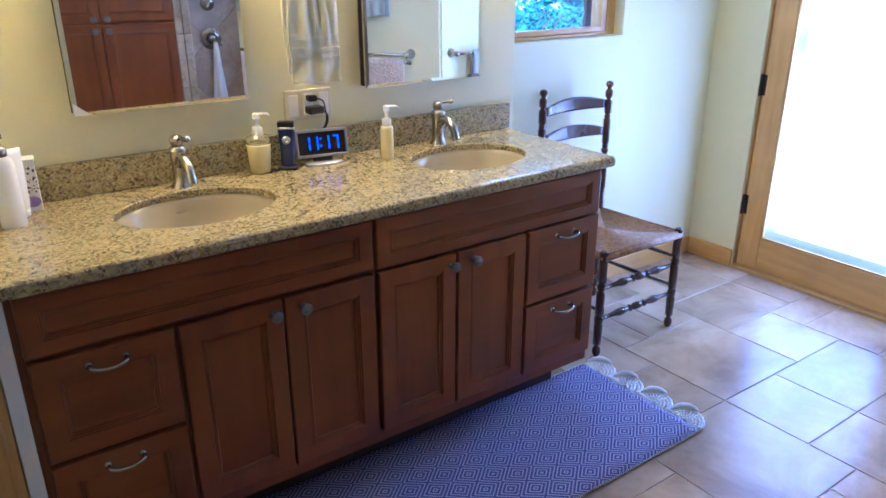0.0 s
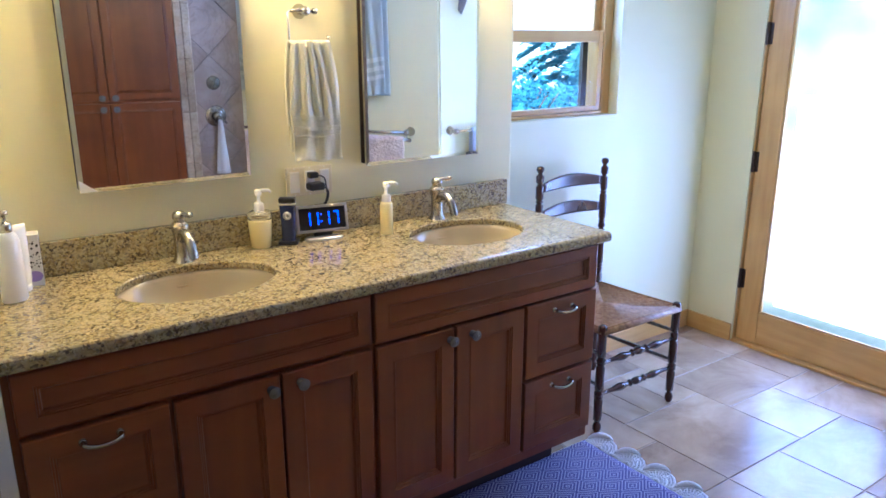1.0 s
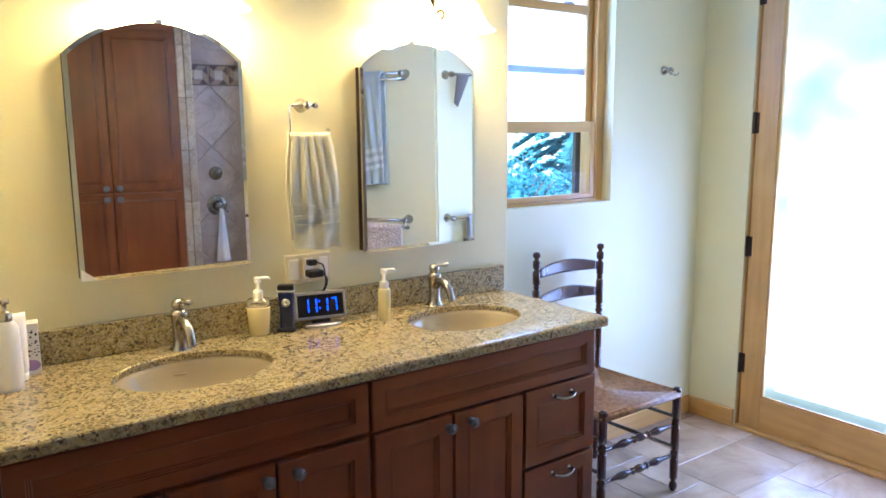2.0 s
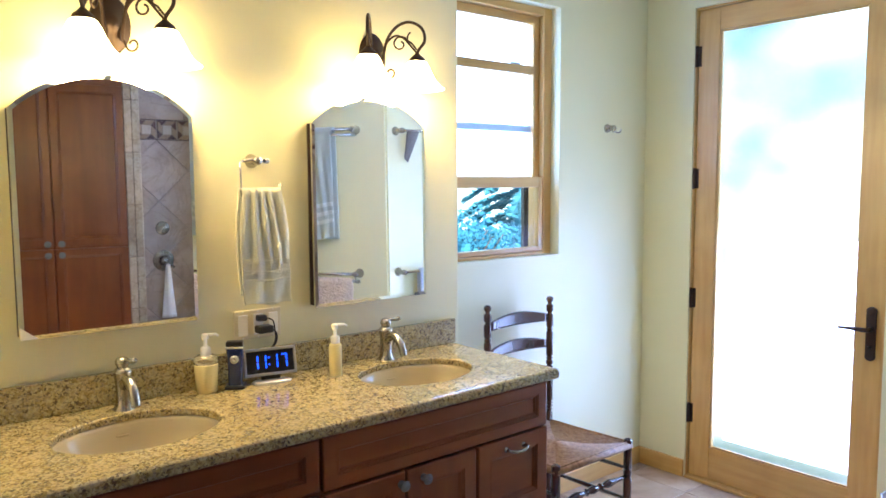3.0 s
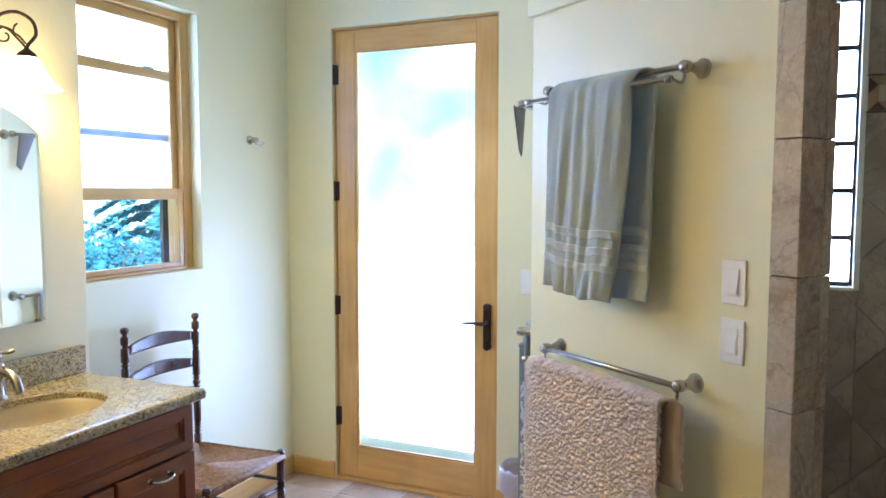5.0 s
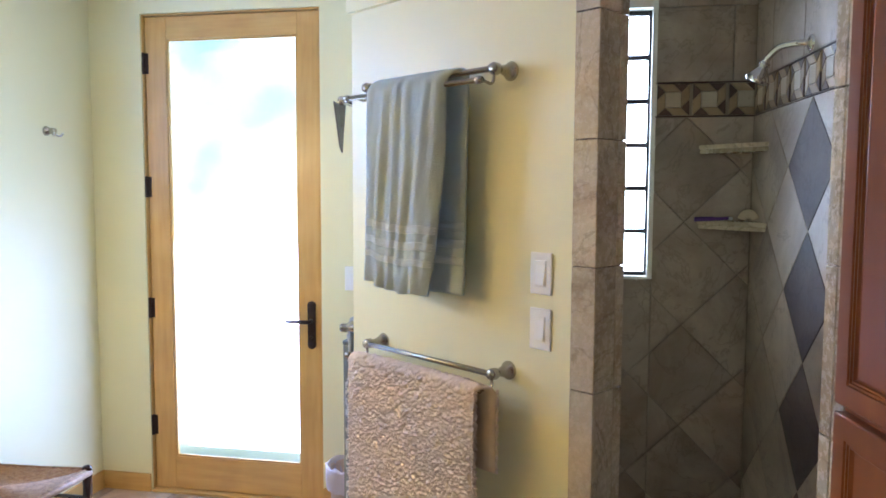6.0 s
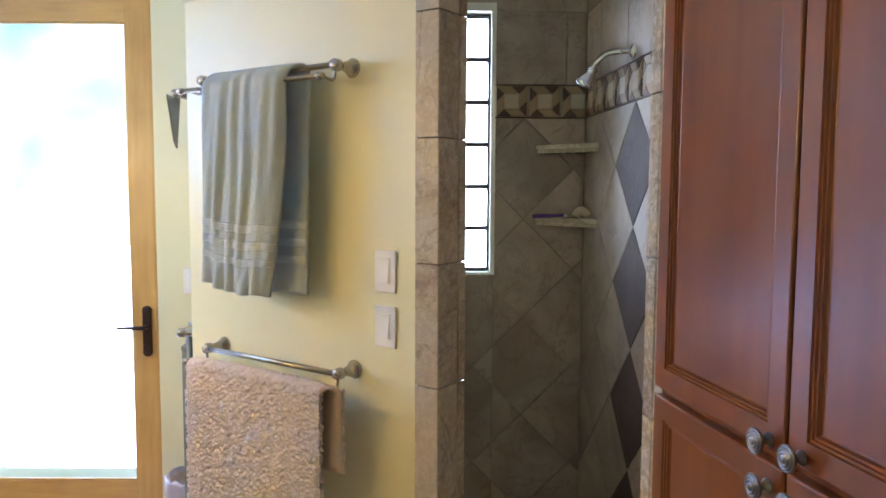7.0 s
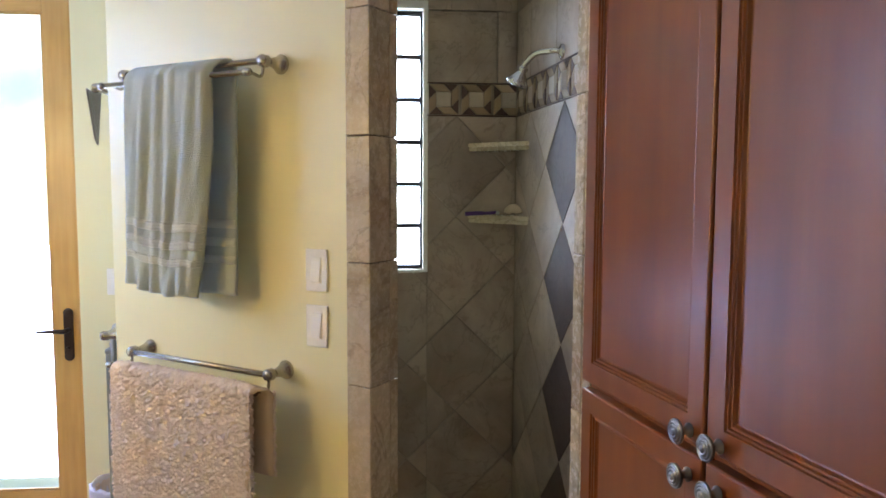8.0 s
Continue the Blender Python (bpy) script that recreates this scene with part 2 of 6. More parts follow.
def glass(name, rough, tint=(1, 1, 1), bumpy=0.0, scale=60.0):
    m = mat(name, tint, rough)
    b = m.node_tree.nodes["Principled BSDF"]
    b.inputs["Transmission Weight"].default_value = 1.0
    b.inputs["IOR"].default_value = 1.45
    if bumpy:
        k = Nodes(m)
        k.bump(k.noise(k.coords((1, 1, 0.6)), scale, 3, 0.5), bumpy, 0.0012)
    return m


M_GLASS = glass("clear_glass", 0.0, (0.97, 0.99, 1.0))
M_GLASS.node_tree.nodes["Principled BSDF"].inputs["IOR"].default_value = 1.14
M_RAIN = glass("rain_glass", 0.15, (0.97, 0.99, 1.0), 0.35, 110)
M_FROST = glass("frosted_glass", 0.45, (0.97, 0.99, 1.0), 0.2, 120)
M_BLOCK = glass("wavy_glass_block", 0.05, (0.95, 0.98, 1.0), 1.0, 40)
M_CLEARPLAST = glass("clear_plastic", 0.06, (0.98, 0.96, 0.9))

# rush seat: tight cords
M_RUSH = mat("woven_rush", (0.34, 0.20, 0.10), 0.6)
_k = Nodes(M_RUSH)
_k.color(_k.ramp(_k.noise(_k.coords((1, 1, 1)), 60.0, 5, 0.6), [(0.3, (0.20, 0.105, 0.05)), (0.55, (0.36, 0.21, 0.10)), (0.75, (0.48, 0.31, 0.17))]))
_k.bump(_k.noise(_k.coords(), 200.0, 3), 0.4, 0.001)

# flat-woven rug: nested diamonds in white thread on blue
M_RUG = mat("blue_diamond_weave", (0.1, 0.12, 0.3), 0.95, spec=0.1)
_k = Nodes(M_RUG)
_sep = _k.add("SeparateXYZ", Vector=_k.coords())
_px = _k.math("PINGPONG", _k.math("MULTIPLY", _sep.outputs[0], 1 / 0.128), 0.5)
_py = _k.math("PINGPONG", _k.math("MULTIPLY", _sep.outputs[1], 1 / 0.086), 0.5)
_d = _k.math("ADD", _px, _k.math("MULTIPLY", _py, 0.8))
_w = _k.math("PINGPONG", _k.math("MULTIPLY", _d, 7.5), 0.5)
_mask = _k.ramp(_w, [(0.27, (0, 0, 0)), (0.36, (0.82, 0.82, 0.82))])
_fz = _k.noise(_k.coords(), 300.0, 3)
_blue = _k.ramp(_fz, [(0.3, (0.098, 0.088, 0.195)), (0.7, (0.165, 0.150, 0.300))])
_k.color(_k.mix(_mask, _blue, _k.mix(_fz, (0.45, 0.43, 0.53), (0.66, 0.63, 0.70))))
_k.bump(_k.math("ADD", _fz, _w), 0.6, 0.002)

M_LAWN = mat("dry_bright_gravel", (0.42, 0.40, 0.36), 0.95)
_k = Nodes(M_LAWN)
_k.color(_k.ramp(_k.noise(_k.world_coords(), 0.6, 8, 0.7), [(0.35, (0.10, 0.14, 0.05)), (0.5, (0.34, 0.33, 0.24)), (0.65, (0.52, 0.50, 0.45))]))
M_NEEDLE = mat("blue_spruce_needles", (0.02, 0.08, 0.12), 0.8, spec=0.08)
_k = Nodes(M_NEEDLE)
_k.color(_k.ramp(_k.n.new("ShaderNodeNewGeometry").outputs["Random Per Island"], [(0.0, (0.030, 0.120, 0.150)), (1.0, (0.070, 0.205, 0.245))]))
M_BARK = wood("spruce_bark", (0.05, 0.035, 0.025), (0.10, 0.07, 0.05), (0.15, 0.11, 0.08), 0.9)
M_SHRUB = mat("shrub_leaves", (0.02, 0.08, 0.09), 0.7, spec=0.08)
_k = Nodes(M_SHRUB)
_k.color(_k.ramp(_k.n.new("ShaderNodeNewGeometry").outputs["Random Per Island"], [(0.0, (0.020, 0.095, 0.14)), (1.0, (0.042, 0.15, 0.205))]))


# ---- building blocks ----
def thing(name, m, label, category, group="", kind=""):
    e = new(name)
    e.matrix_world = m
    return tagged(e, label, category, group, kind)


def part(name, bm, material, parent, label="", smooth=False):
    me = bpy.data.meshes.new(name)
    if smooth:
        for f in bm.faces:
            f.smooth = True
    bm.to_mesh(me)
    bm.free()
    me.materials.append(material)
    ob = new(name, me)
    if parent:
        ob.parent = parent
    return tagged(ob, label)


def box(bm, x0, x1, y0, y1, z0, z1, bevel=0.0, seg=2):
    """A box, with its edges rounded where bevel is given."""
    r = bmesh.ops.create_cube(bm, size=1, matrix=Matrix.Translation(((x0 + x1) / 2, (y0 + y1) / 2, (z0 + z1) / 2)) @ Matrix.Diagonal((x1 - x0, y1 - y0, z1 - z0, 1)))
    if bevel:
        edges = list({e for v in r["verts"] for e in v.link_edges})
        bmesh.ops.bevel(bm, geom=edges, offset=bevel, segments=seg, profile=0.5, affect="EDGES")
    return bm


def boxed(*a, **k):
    return box(bmesh.new(), *a, **k)


def lathe(bm, profile, seg=24, m=None, close=False):
    """Turn a profile of (radius, height) round z."""
    m = m or Matrix()
    rings = []
    for r, z in profile:
        if r < 1e-5:
            rings.append([bm.verts.new(m @ Vector((0, 0, z)))])
        else:
            rings.append([bm.verts.new(m @ Vector((r * math.cos(2 * math.pi * i / seg), r * math.sin(2 * math.pi * i / seg), z))) for i in range(seg)])
    for a, b in zip(rings, rings[1:]):
        for i in range(seg):
            j = (i + 1) % seg
            if len(a) == 1 and len(b) == 1:
                continue
            if len(a) == 1:
                bm.faces.new((a[0], b[j], b[i])[::-1])
            elif len(b) == 1:
                bm.faces.new((a[i], a[j], b[0]))
            else:
                bm.faces.new((a[i], a[j], b[j], b[i]))
    return bm


def turned(*a, **k):
    return lathe(bmesh.new(), *a, **k)


def tube(bm, points, radius, seg=10, cap=True):
    """A round bar along points; radius is one number or one for each point."""
    pts = [Vector(p) for p in points]
    rad = [radius] * len(pts) if not hasattr(radius, "__len__") else radius
    t0 = (pts[1] - pts[0]).normalized()
    side = t0.orthogonal().normalized()
    rings = []
    for i, p in enumerate(pts):
        t = (pts[min(i + 1, len(pts) - 1)] - pts[max(i - 1, 0)]).normalized()
        side = (side - t * side.dot(t)).normalized()
        up = t.cross(side)
        rings.append([bm.verts.new(p + (side * math.cos(a) + up * math.sin(a)) * rad[i]) for a in (2 * math.pi * k / seg for k in range(seg))])
    for a, b in zip(rings, rings[1:]):
        for k in range(seg):
            j = (k + 1) % seg
            bm.faces.new((a[k], a[j], b[j], b[k]))
    if cap:
        bm.faces.new(rings[0][::-1])
        bm.faces.new(rings[-1])
    return bm


def tubed(*a, **k):
    return tube(bmesh.new(), *a, **k)


def curve_points(pts, n=8):
    """A smooth line through pts (Catmull-Rom)."""
    p = [Vector(q) for q in pts]
    out = []
    for i in range(len(p) - 1):
        a, b, c, d = p[max(i - 1, 0)], p[i], p[i + 1], p[min(i + 2, len(p) - 1)]
        for k in range(n):
            t = k / n
            out.append(0.5 * ((2 * b) + (c - a) * t + (2 * a - 5 * b + 4 * c - d) * t * t + (3 * b - a - 3 * c + d) * t ** 3))
    return out + [p[-1]]


def sheet(bm, grid, thick):
    """A cloth of some thickness over a grid of points [row][column]."""
    rows, cols = len(grid), len(grid[0])
    P = [[Vector(p) for p in r] for r in grid]
    front, back = [], []
    for i in range(rows):
        fr, br = [], []
        for j in range(cols):
            du = P[i][min(j + 1, cols - 1)] - P[i][max(j - 1, 0)]
            dv = P[min(i + 1, rows - 1)][j] - P[max(i - 1, 0)][j]
            n = du.cross(dv).normalized() * thick / 2
            fr.append(bm.verts.new(P[i][j] + n))
            br.append(bm.verts.new(P[i][j] - n))
        front.append(fr)
        back.append(br)
    for i in range(rows - 1):
        for j in range(cols - 1):
            bm.faces.new((front[i][j], front[i][j + 1], front[i + 1][j + 1], front[i + 1][j]))
            bm.faces.new((back[i][j], back[i + 1][j], back[i + 1][j + 1], back[i][j + 1]))
    for i in range(rows - 1):
        bm.faces.new((front[i][0], front[i + 1][0], back[i + 1][0], back[i][0]))
        bm.faces.new((front[i][-1], back[i][-1], back[i + 1][-1], front[i + 1][-1]))
    for j in range(cols - 1):
        bm.faces.new((front[0][j], back[0][j], back[0][j + 1], front[0][j + 1]))
        bm.faces.new((front[-1][j], front[-1][j + 1], back[-1][j + 1], back[-1][j]))
    return bm


def prism(bm, outline, z0, z1):
    """An upright block over an outline of (x, y), counter-clockwise."""
    lo = [bm.verts.new((x, y, z0)) for x, y in outline]
    hi = [bm.verts.new((x, y, z1)) for x, y in outline]
    bm.faces.new(lo[::-1])
    bm.faces.new(hi)
    for i in range(len(lo)):
        j = (i + 1) % len(lo)
        bm.faces.new((lo[i], lo[j], hi[j], hi[i]))
    return bm


def wall_frame(x, y, ux, uy, z=0.0):
    """Frame of a wall: x runs along it to the right as one faces it, y goes into it, z is up."""
    k = math.hypot(ux, uy)
    ux, uy = ux / k, uy / k
    return Matrix(((ux, -uy, 0, x), (uy, ux, 0, y), (0, 0, 1, z), (0, 0, 0, 1)))


def at(x, y, z, turn=0.0):
    return pose(x, y, z, 0, 0, turn)


def structure(name, bm, material, label, category):
    ob = part(name, bm, material, None)
    return tagged(ob, label, category, kind="structure")


VAN = wall_frame(0, 2.164, 1, 0)            # vanity wall
WIN = wall_frame(0, 2.362, 1, 0)            # window wall
DOOR = wall_frame(3.372, 2.362, 0, -1)      # door wall
TOW = wall_frame(2.526, 0.725, -0.579, -0.815)   # towel wall, from its outer corner
CAB = wall_frame(1.4205, -0.5317, -0.987, -0.16)  # linen cabinet's face, from its far edge
SHR = wall_frame(3.052, -0.712, -0.998, -0.0645)  # shower wall with the head, from its inner corner
SHB = wall_frame(3.052, 0.60, 0, -1)        # shower back wall

# ---- the shell ----
H = 2.75
structure("floor_slab", boxed(-1.6, 3.7, -2.6, 2.7, -0.12, -0.0026), M_GROUT2, "bed of grey-brown grout under travertine floor tiles", "floor")
structure("ceiling", boxed(-1.6, 3.7, -2.6, 2.7, H, H + 0.1), M_CEIL, "plain off-white ceiling over the bathroom", "ceiling")
structure("wall_vanity", boxed(-1.6, 1.878, 2.164, 2.60, 0, H, bevel=0.004), M_WALL, "cream painted wall behind the double vanity", "wall")

wx0, wx1, wz0, wz1 = 1.93, 2.69, 1.20, 2.362
bm = bmesh.new()
box(bm, 1.878, wx0, 2.362, 2.60, 0, H)
box(bm, wx1, 3.60, 2.362, 2.60, 0, H)
box(bm, wx0, wx1, 2.362, 2.60, 0, wz0)
box(bm, wx0, wx1, 2.362, 2.60, wz1, H)
structure("wall_window", bm, M_WALL, "cream painted wall with a deep window opening", "wall")

dy0, dy1, dz1 = 1.155, 2.080, 2.405
bm = bmesh.new()
box(bm, 3.372, 3.52, dy1, 2.362, 0, H)
box(bm, 3.372, 3.52, 0.60, dy0, 0, H)
box(bm, 3.372, 3.52, dy0, dy1, dz1, H)
structure("wall_door", bm, M_WALL, "cream painted wall round the glazed garden door", "wall")

# angled wall that carries the towel bars, and its return to the door wall
bm = bmesh.new()
ux, uy, nx, ny = -0.579, -0.815, 0.815, -0.579
L, TH = 0.958, 0.12
c = Vector((2.526, 0.725))
u, n = Vector((ux, uy)), Vector((nx, ny))
prism(bm, [tuple(p) for p in (c, c + u * L, c + u * L + n * TH, c + n * TH)], 0, H)
structure("wall_towel", bm, M_WALL, "angled cream satin-painted wall carrying two towel racks", "wall")
structure("wall_return", boxed(2.545, 3.372, 0.60, 0.725, 0, H), M_WALL, "cream painted return wall behind the hamper", "wall")
bm = bmesh.new()
c2 = c - n * 0.022 - u * 0.004
prism(bm, [tuple(p) for p in (c2, c2 + u * 0.966, c2 + u * 0.966 + n * 0.0215, c2 + n * 0.0215)], 2.158, H)
structure("soffit_trim", bm, M_WALL, "cream soffit band projecting from the top of the towel wall", "trim")

# room behind the camera
structure("wall_west", boxed(-1.6, -1.5, -2.6, 2.164, 0, H), M_WALL, "plain cream wall closing the bathroom", "wall")
structure("wall_south", boxed(-1.5, 3.7, -2.6, -2.5, 0, H), M_WALL, "plain cream wall closing the bathroom behind", "wall")
structure("wall_wing", boxed(-0.12, 0.062, 1.655, 2.164, 0, H), M_WALL, "short cream wing wall at the vanity's end", "wall")
bm = bmesh.new()
box(bm, -0.06, 0.036, 1.632, 1.655, 0, 2.1, bevel=0.004)
box(bm, 0.012, 0.020, 1.626, 1.632, 0, 2.1, bevel=0.002)
structure("trim_corner_strip", boxed(0.038, 0.070, 1.628, 1.655, 0, 2.1), M_BOTTLE, "white painted strip beside the vanity end", "trim")
structure("trim_casing", bm, M_MAPLE, "golden fir casing on the end of the wing wall", "trim")

# shower shell
structure("wall_shower_back", boxed(3.064, 3.25, -0.95, -0.352, 0, H), M_GROUT3, "grout bed of the tiled shower back wall", "wall")
bm = bmesh.new()
box(bm, 3.064, 3.25, -0.352, -0.148, 0, 1.193)
box(bm, 3.064, 3.25, -0.352, -0.148, 2.302, H)
box(bm, 3.064, 3.25, -0.148, 0.60, 0, H)
structure("wall_shower_window", bm, M_GROUT3, "grout bed of the tiled wall round the glass blocks", "wall")
bm = boxed(-0.20, 1.49, 0.012, 0.15, 0, H)
bm.transform(SHR)
structure("wall_shower_side", bm, M_GROUT3, "grout bed of the shower wall behind the diamond tiles", "wall")
bm = boxed(-0.085, -0.002, 0.033, 0.24, 0, H)
bm.transform(CAB)
structure("wall_jamb", bm, M_GROUT, "grout bed of the shower opening's jamb", "wall")

bm = boxed(0.0, 2.6, 0.62, 0.70, 0, H)
bm.transform(CAB)
structure("wall_cabinet", bm, M_WALL, "plain cream wall behind the linen cabinet", "wall")

structure("wall_east", boxed(3.25, 3.35, -2.6, -0.95, 0, H), M_WALL, "plain cream wall closing the house beyond the shower", "wall")

# baseboards
bm = bmesh.new()
box(bm, 1.878, 3.372, 2.348, 2.362, 0, 0.092, bevel=0.003)
structure("baseboard_window", bm, M_MAPLE_X, "golden fir baseboard below the window wall", "baseboard")
bm = boxed(3.358, 3.372, dy1 + 0.004, 2.348, 0, 0.092, bevel=0.003)
structure("baseboard_door", bm, M_MAPLE_H, "golden fir baseboard beside the garden door", "baseboard")
bm = boxed(3.358, 3.372, 0.725, dy0 - 0.004, 0, 0.092, bevel=0.003)
structure("baseboard_nook", bm, M_MAPLE_H, "golden fir baseboard in the hamper nook", "baseboard")
bm = boxed(0.0, 0.95, -0.014, -0.001, 0, 0.092, bevel=0.003)
bm.transform(TOW)
structure("baseboard_towel", bm, M_MAPLE_X, "golden fir baseboard along the towel wall", "baseboard")


# ---- glazed garden door ----
def build_door():
    d = thing("door_1", Matrix(), "golden fir door with one full-height textured glass pane, closed", "door", kind="structure")
    X0, X1 = 3.393, 3.437
    y0, y1, z0, z1 = 1.168, 2.069, 0.018, 2.392
    gy0, gy1, gz0, gz1 = 1.276, 1.956, 0.186, 2.283
    part("stile", boxed(X0, X1, y0, gy0, z0, z1, bevel=0.003), M_MAPLE, d)
    part("stile", boxed(X0, X1, gy1, y1, z0, z1, bevel=0.003), M_MAPLE, d)
    part("top_rail", boxed(X0 + 0.0005, X1, gy0, gy1, gz1, z1, bevel=0.002), M_MAPLE_H, d)
    part("bottom_rail", boxed(X0 + 0.0005, X1, gy0, gy1, z0, gz0, bevel=0.002), M_MAPLE_H, d)
    bm = bmesh.new()
    w = 0.012
    w = 0.010
    box(bm, X0 + 0.004, X0 + 0.016, gy0, gy0 + w, gz0, gz1, bevel=0.003)
    box(bm, X0 + 0.004, X0 + 0.016, gy1 - w, gy1, gz0, gz1, bevel=0.003)
    box(bm, X0 + 0.004, X0 + 0.016, gy0 + w, gy1 - w, gz0, gz0 + w, bevel=0.003)
    box(bm, X0 + 0.004, X0 + 0.016, gy0 + w, gy1 - w, gz1 - w, gz1, bevel=0.003)
    part("glazing_bead", bm, M_MAPLE, d)
    g = part("pane", boxed(X0 + 0.017, X0 + 0.025, gy0 + 0.002, gy1 - 0.002, gz0 + 0.002, gz1 - 0.002), M_RAIN, d, "textured obscure glass pane")
    g.visible_shadow = False
    bm = bmesh.new()
    box(bm, 3.380, 3.50, dy0 + 0.002, y0 - 0.004, 0, z1 + 0.004)
    box(bm, 3.380, 3.50, y1 + 0.004, dy1 - 0.002, 0, z1 + 0.004)
    box(bm, 3.380, 3.50, dy0 + 0.002, dy1 - 0.002, z1 + 0.004, dz1 - 0.002)
    part("door_frame", bm, M_MAPLE, d, "fir door frame")
    part("threshold", boxed(3.36, 3.50, dy0 + 0.004, dy1 - 0.004, 0.0, 0.014, bevel=0.003), M_MAPLE_H, d, "low fir threshold")
    for z in (0.346, 0.951, 1.561, 2.168):
        bm = bmesh.new()
        lathe(bm, [(0, -0.053), (0.007, -0.052), (0.008, -0.049), (0.008, 0.049), (0.007, 0.052), (0, 0.053)], 12, Matrix.Translation((3.384, 2.074, z)))
        box(bm, 3.3905, 3.3935, 2.052, 2.070, z - 0.05, z + 0.05)
        part("hinge", bm, M_BRONZE, d, "dark bronze butt hinge")
    # lever handle on a long plate
    hy = 1.213
    bm = boxed(3.382, 3.393, hy - 0.021, hy + 0.021, 0.80, 0.985, bevel=0.005)
    lathe(bm, [(0, 0), (0.021, 0.0), (0.021, 0.008), (0.012, 0.012), (0, 0.013)], 20, Matrix.Translation((3.3925, hy, 0.99)) @ Euler((0, -math.pi / 2, 0)).to_matrix().to_4x4())
    lathe(bm, [(0, 0), (0.021, 0.0), (0.021, 0.008), (0.012, 0.012), (0, 0.013)], 20, Matrix.Translation((3.3925, hy, 0.797)) @ Euler((0, -math.pi / 2, 0)).to_matrix().to_4x4())
    h = part("door_handle", bm, M_BRONZE, d, "dark bronze lever handle on a long plate")
    part("lever", tubed([(3.385, hy, 0.915), (3.345, hy, 0.915), (3.335, hy + 0.012, 0.916), (3.334, hy + 0.06, 0.917), (3.338, hy + 0.115, 0.914)], [0.011, 0.010, 0.010, 0.008, 0.006], 10), M_BRONZE, h, smooth=True)
    part("deadbolt_turn", tubed([(3.383, hy, 0.835), (3.360, hy, 0.835)], 0.007, 8), M_BRONZE, h)
    return d


build_door()


# ---- window ----
def build_window():
    w = thing("window_1", Matrix(), "tall golden fir double-hung window, lower sash glass clear, upper frosted", "window", kind="structure")
    y0, y1 = 2.415, 2.475
    fw = 0.055
    part("window_frame", boxed(wx1 - fw, wx1 - 0.001, y0, 2.55, wz0 + 0.001, wz1 - 0.001, bevel=0.003), M_MAPLE, w)
    part("window_frame", boxed(wx0 + 0.001, wx0 + fw, y0, 2.55, wz0 + 0.001, wz1 - 0.001, bevel=0.003), M_MAPLE, w)
    part("window_head", boxed(wx0 + fw, wx1 - fw, y0, 2.55, 2.325, wz1 - 0.001, bevel=0.003), M_MAPLE_X, w)
    part("window_sill", boxed(wx0 + fw, wx1 - fw, y0 - 0.01, 2.55, wz0 + 0.001, 1.216, bevel=0.003), M_MAPLE_X, w)
    a, b = wx0 + fw + 0.002, wx1 - fw - 0.002
    # upper sash, set back, with a cross bar
    s = part("upper_sash", boxed(b - 0.038, b, y0 + 0.03, y0 + 0.062, 1.53, 2.323, bevel=0.003), M_MAPLE, w)
    part("stile", boxed(a, a + 0.038, y0 + 0.03, y0 + 0.062, 1.53, 2.323, bevel=0.003), M_MAPLE, s)
    part("rail", boxed(a + 0.038, b - 0.038, y0 + 0.03, y0 + 0.062, 2.283, 2.323, bevel=0.003), M_MAPLE_X, s)
    part("rail", boxed(a + 0.038, b - 0.038, y0 + 0.028, y0 + 0.062, 2.050, 2.092, bevel=0.003), M_MAPLE_X, s)
    part("glazing_bar", boxed(a + 0.038, b - 0.038, y0 + 0.053, y0 + 0.064, 1.782, 1.814), M_GREYWOOD, s, "grey bar behind the frosted pane")
    for z0, z1 in ((2.092, 2.283), (1.56, 2.050)):
        g = part("pane", boxed(a + 0.036, b - 0.036, y0 + 0.044, y0 + 0.049, z0 - 0.002, z1 + 0.002), M_FROST, s, "frosted pane")
        g.visible_shadow = False
    part("sash_lock", boxed(2.44, 2.50, y0 + 0.022, y0 + 0.030, 2.090, 2.100, bevel=0.002), M_PEWTER, s, "small metal lock")
    # lower sash
    s = part("lower_sash", boxed(b - 0.030, b, y0 + 0.002, y0 + 0.028, 1.217, 1.572, bevel=0.003), M_MAPLE, w)
    part("stile", boxed(a, a + 0.030, y0 + 0.002, y0 + 0.028, 1.217, 1.572, bevel=0.003), M_MAPLE, s)
    part("rail", boxed(a + 0.030, b - 0.030, y0 + 0.001, y0 + 0.028, 1.522, 1.572, bevel=0.003), M_MAPLE_X, s)
    part("rail", boxed(a + 0.030, b - 0.030, y0 + 0.001, y0 + 0.028, 1.217, 1.240, bevel=0.003), M_MAPLE_X, s)
    g = part("pane", boxed(a + 0.028, b - 0.028, y0 + 0.012, y0 + 0.016, 1.238, 1.524), M_GLASS, s, "clear pane")
    g.visible_shadow = False
    part("screen_edge", boxed(b - 0.062, b - 0.030, y0 + 0.066, y0 + 0.085, 1.217, 1.53), M_BLACK, w, "dark edge of the insect screen")
    return w


build_window()


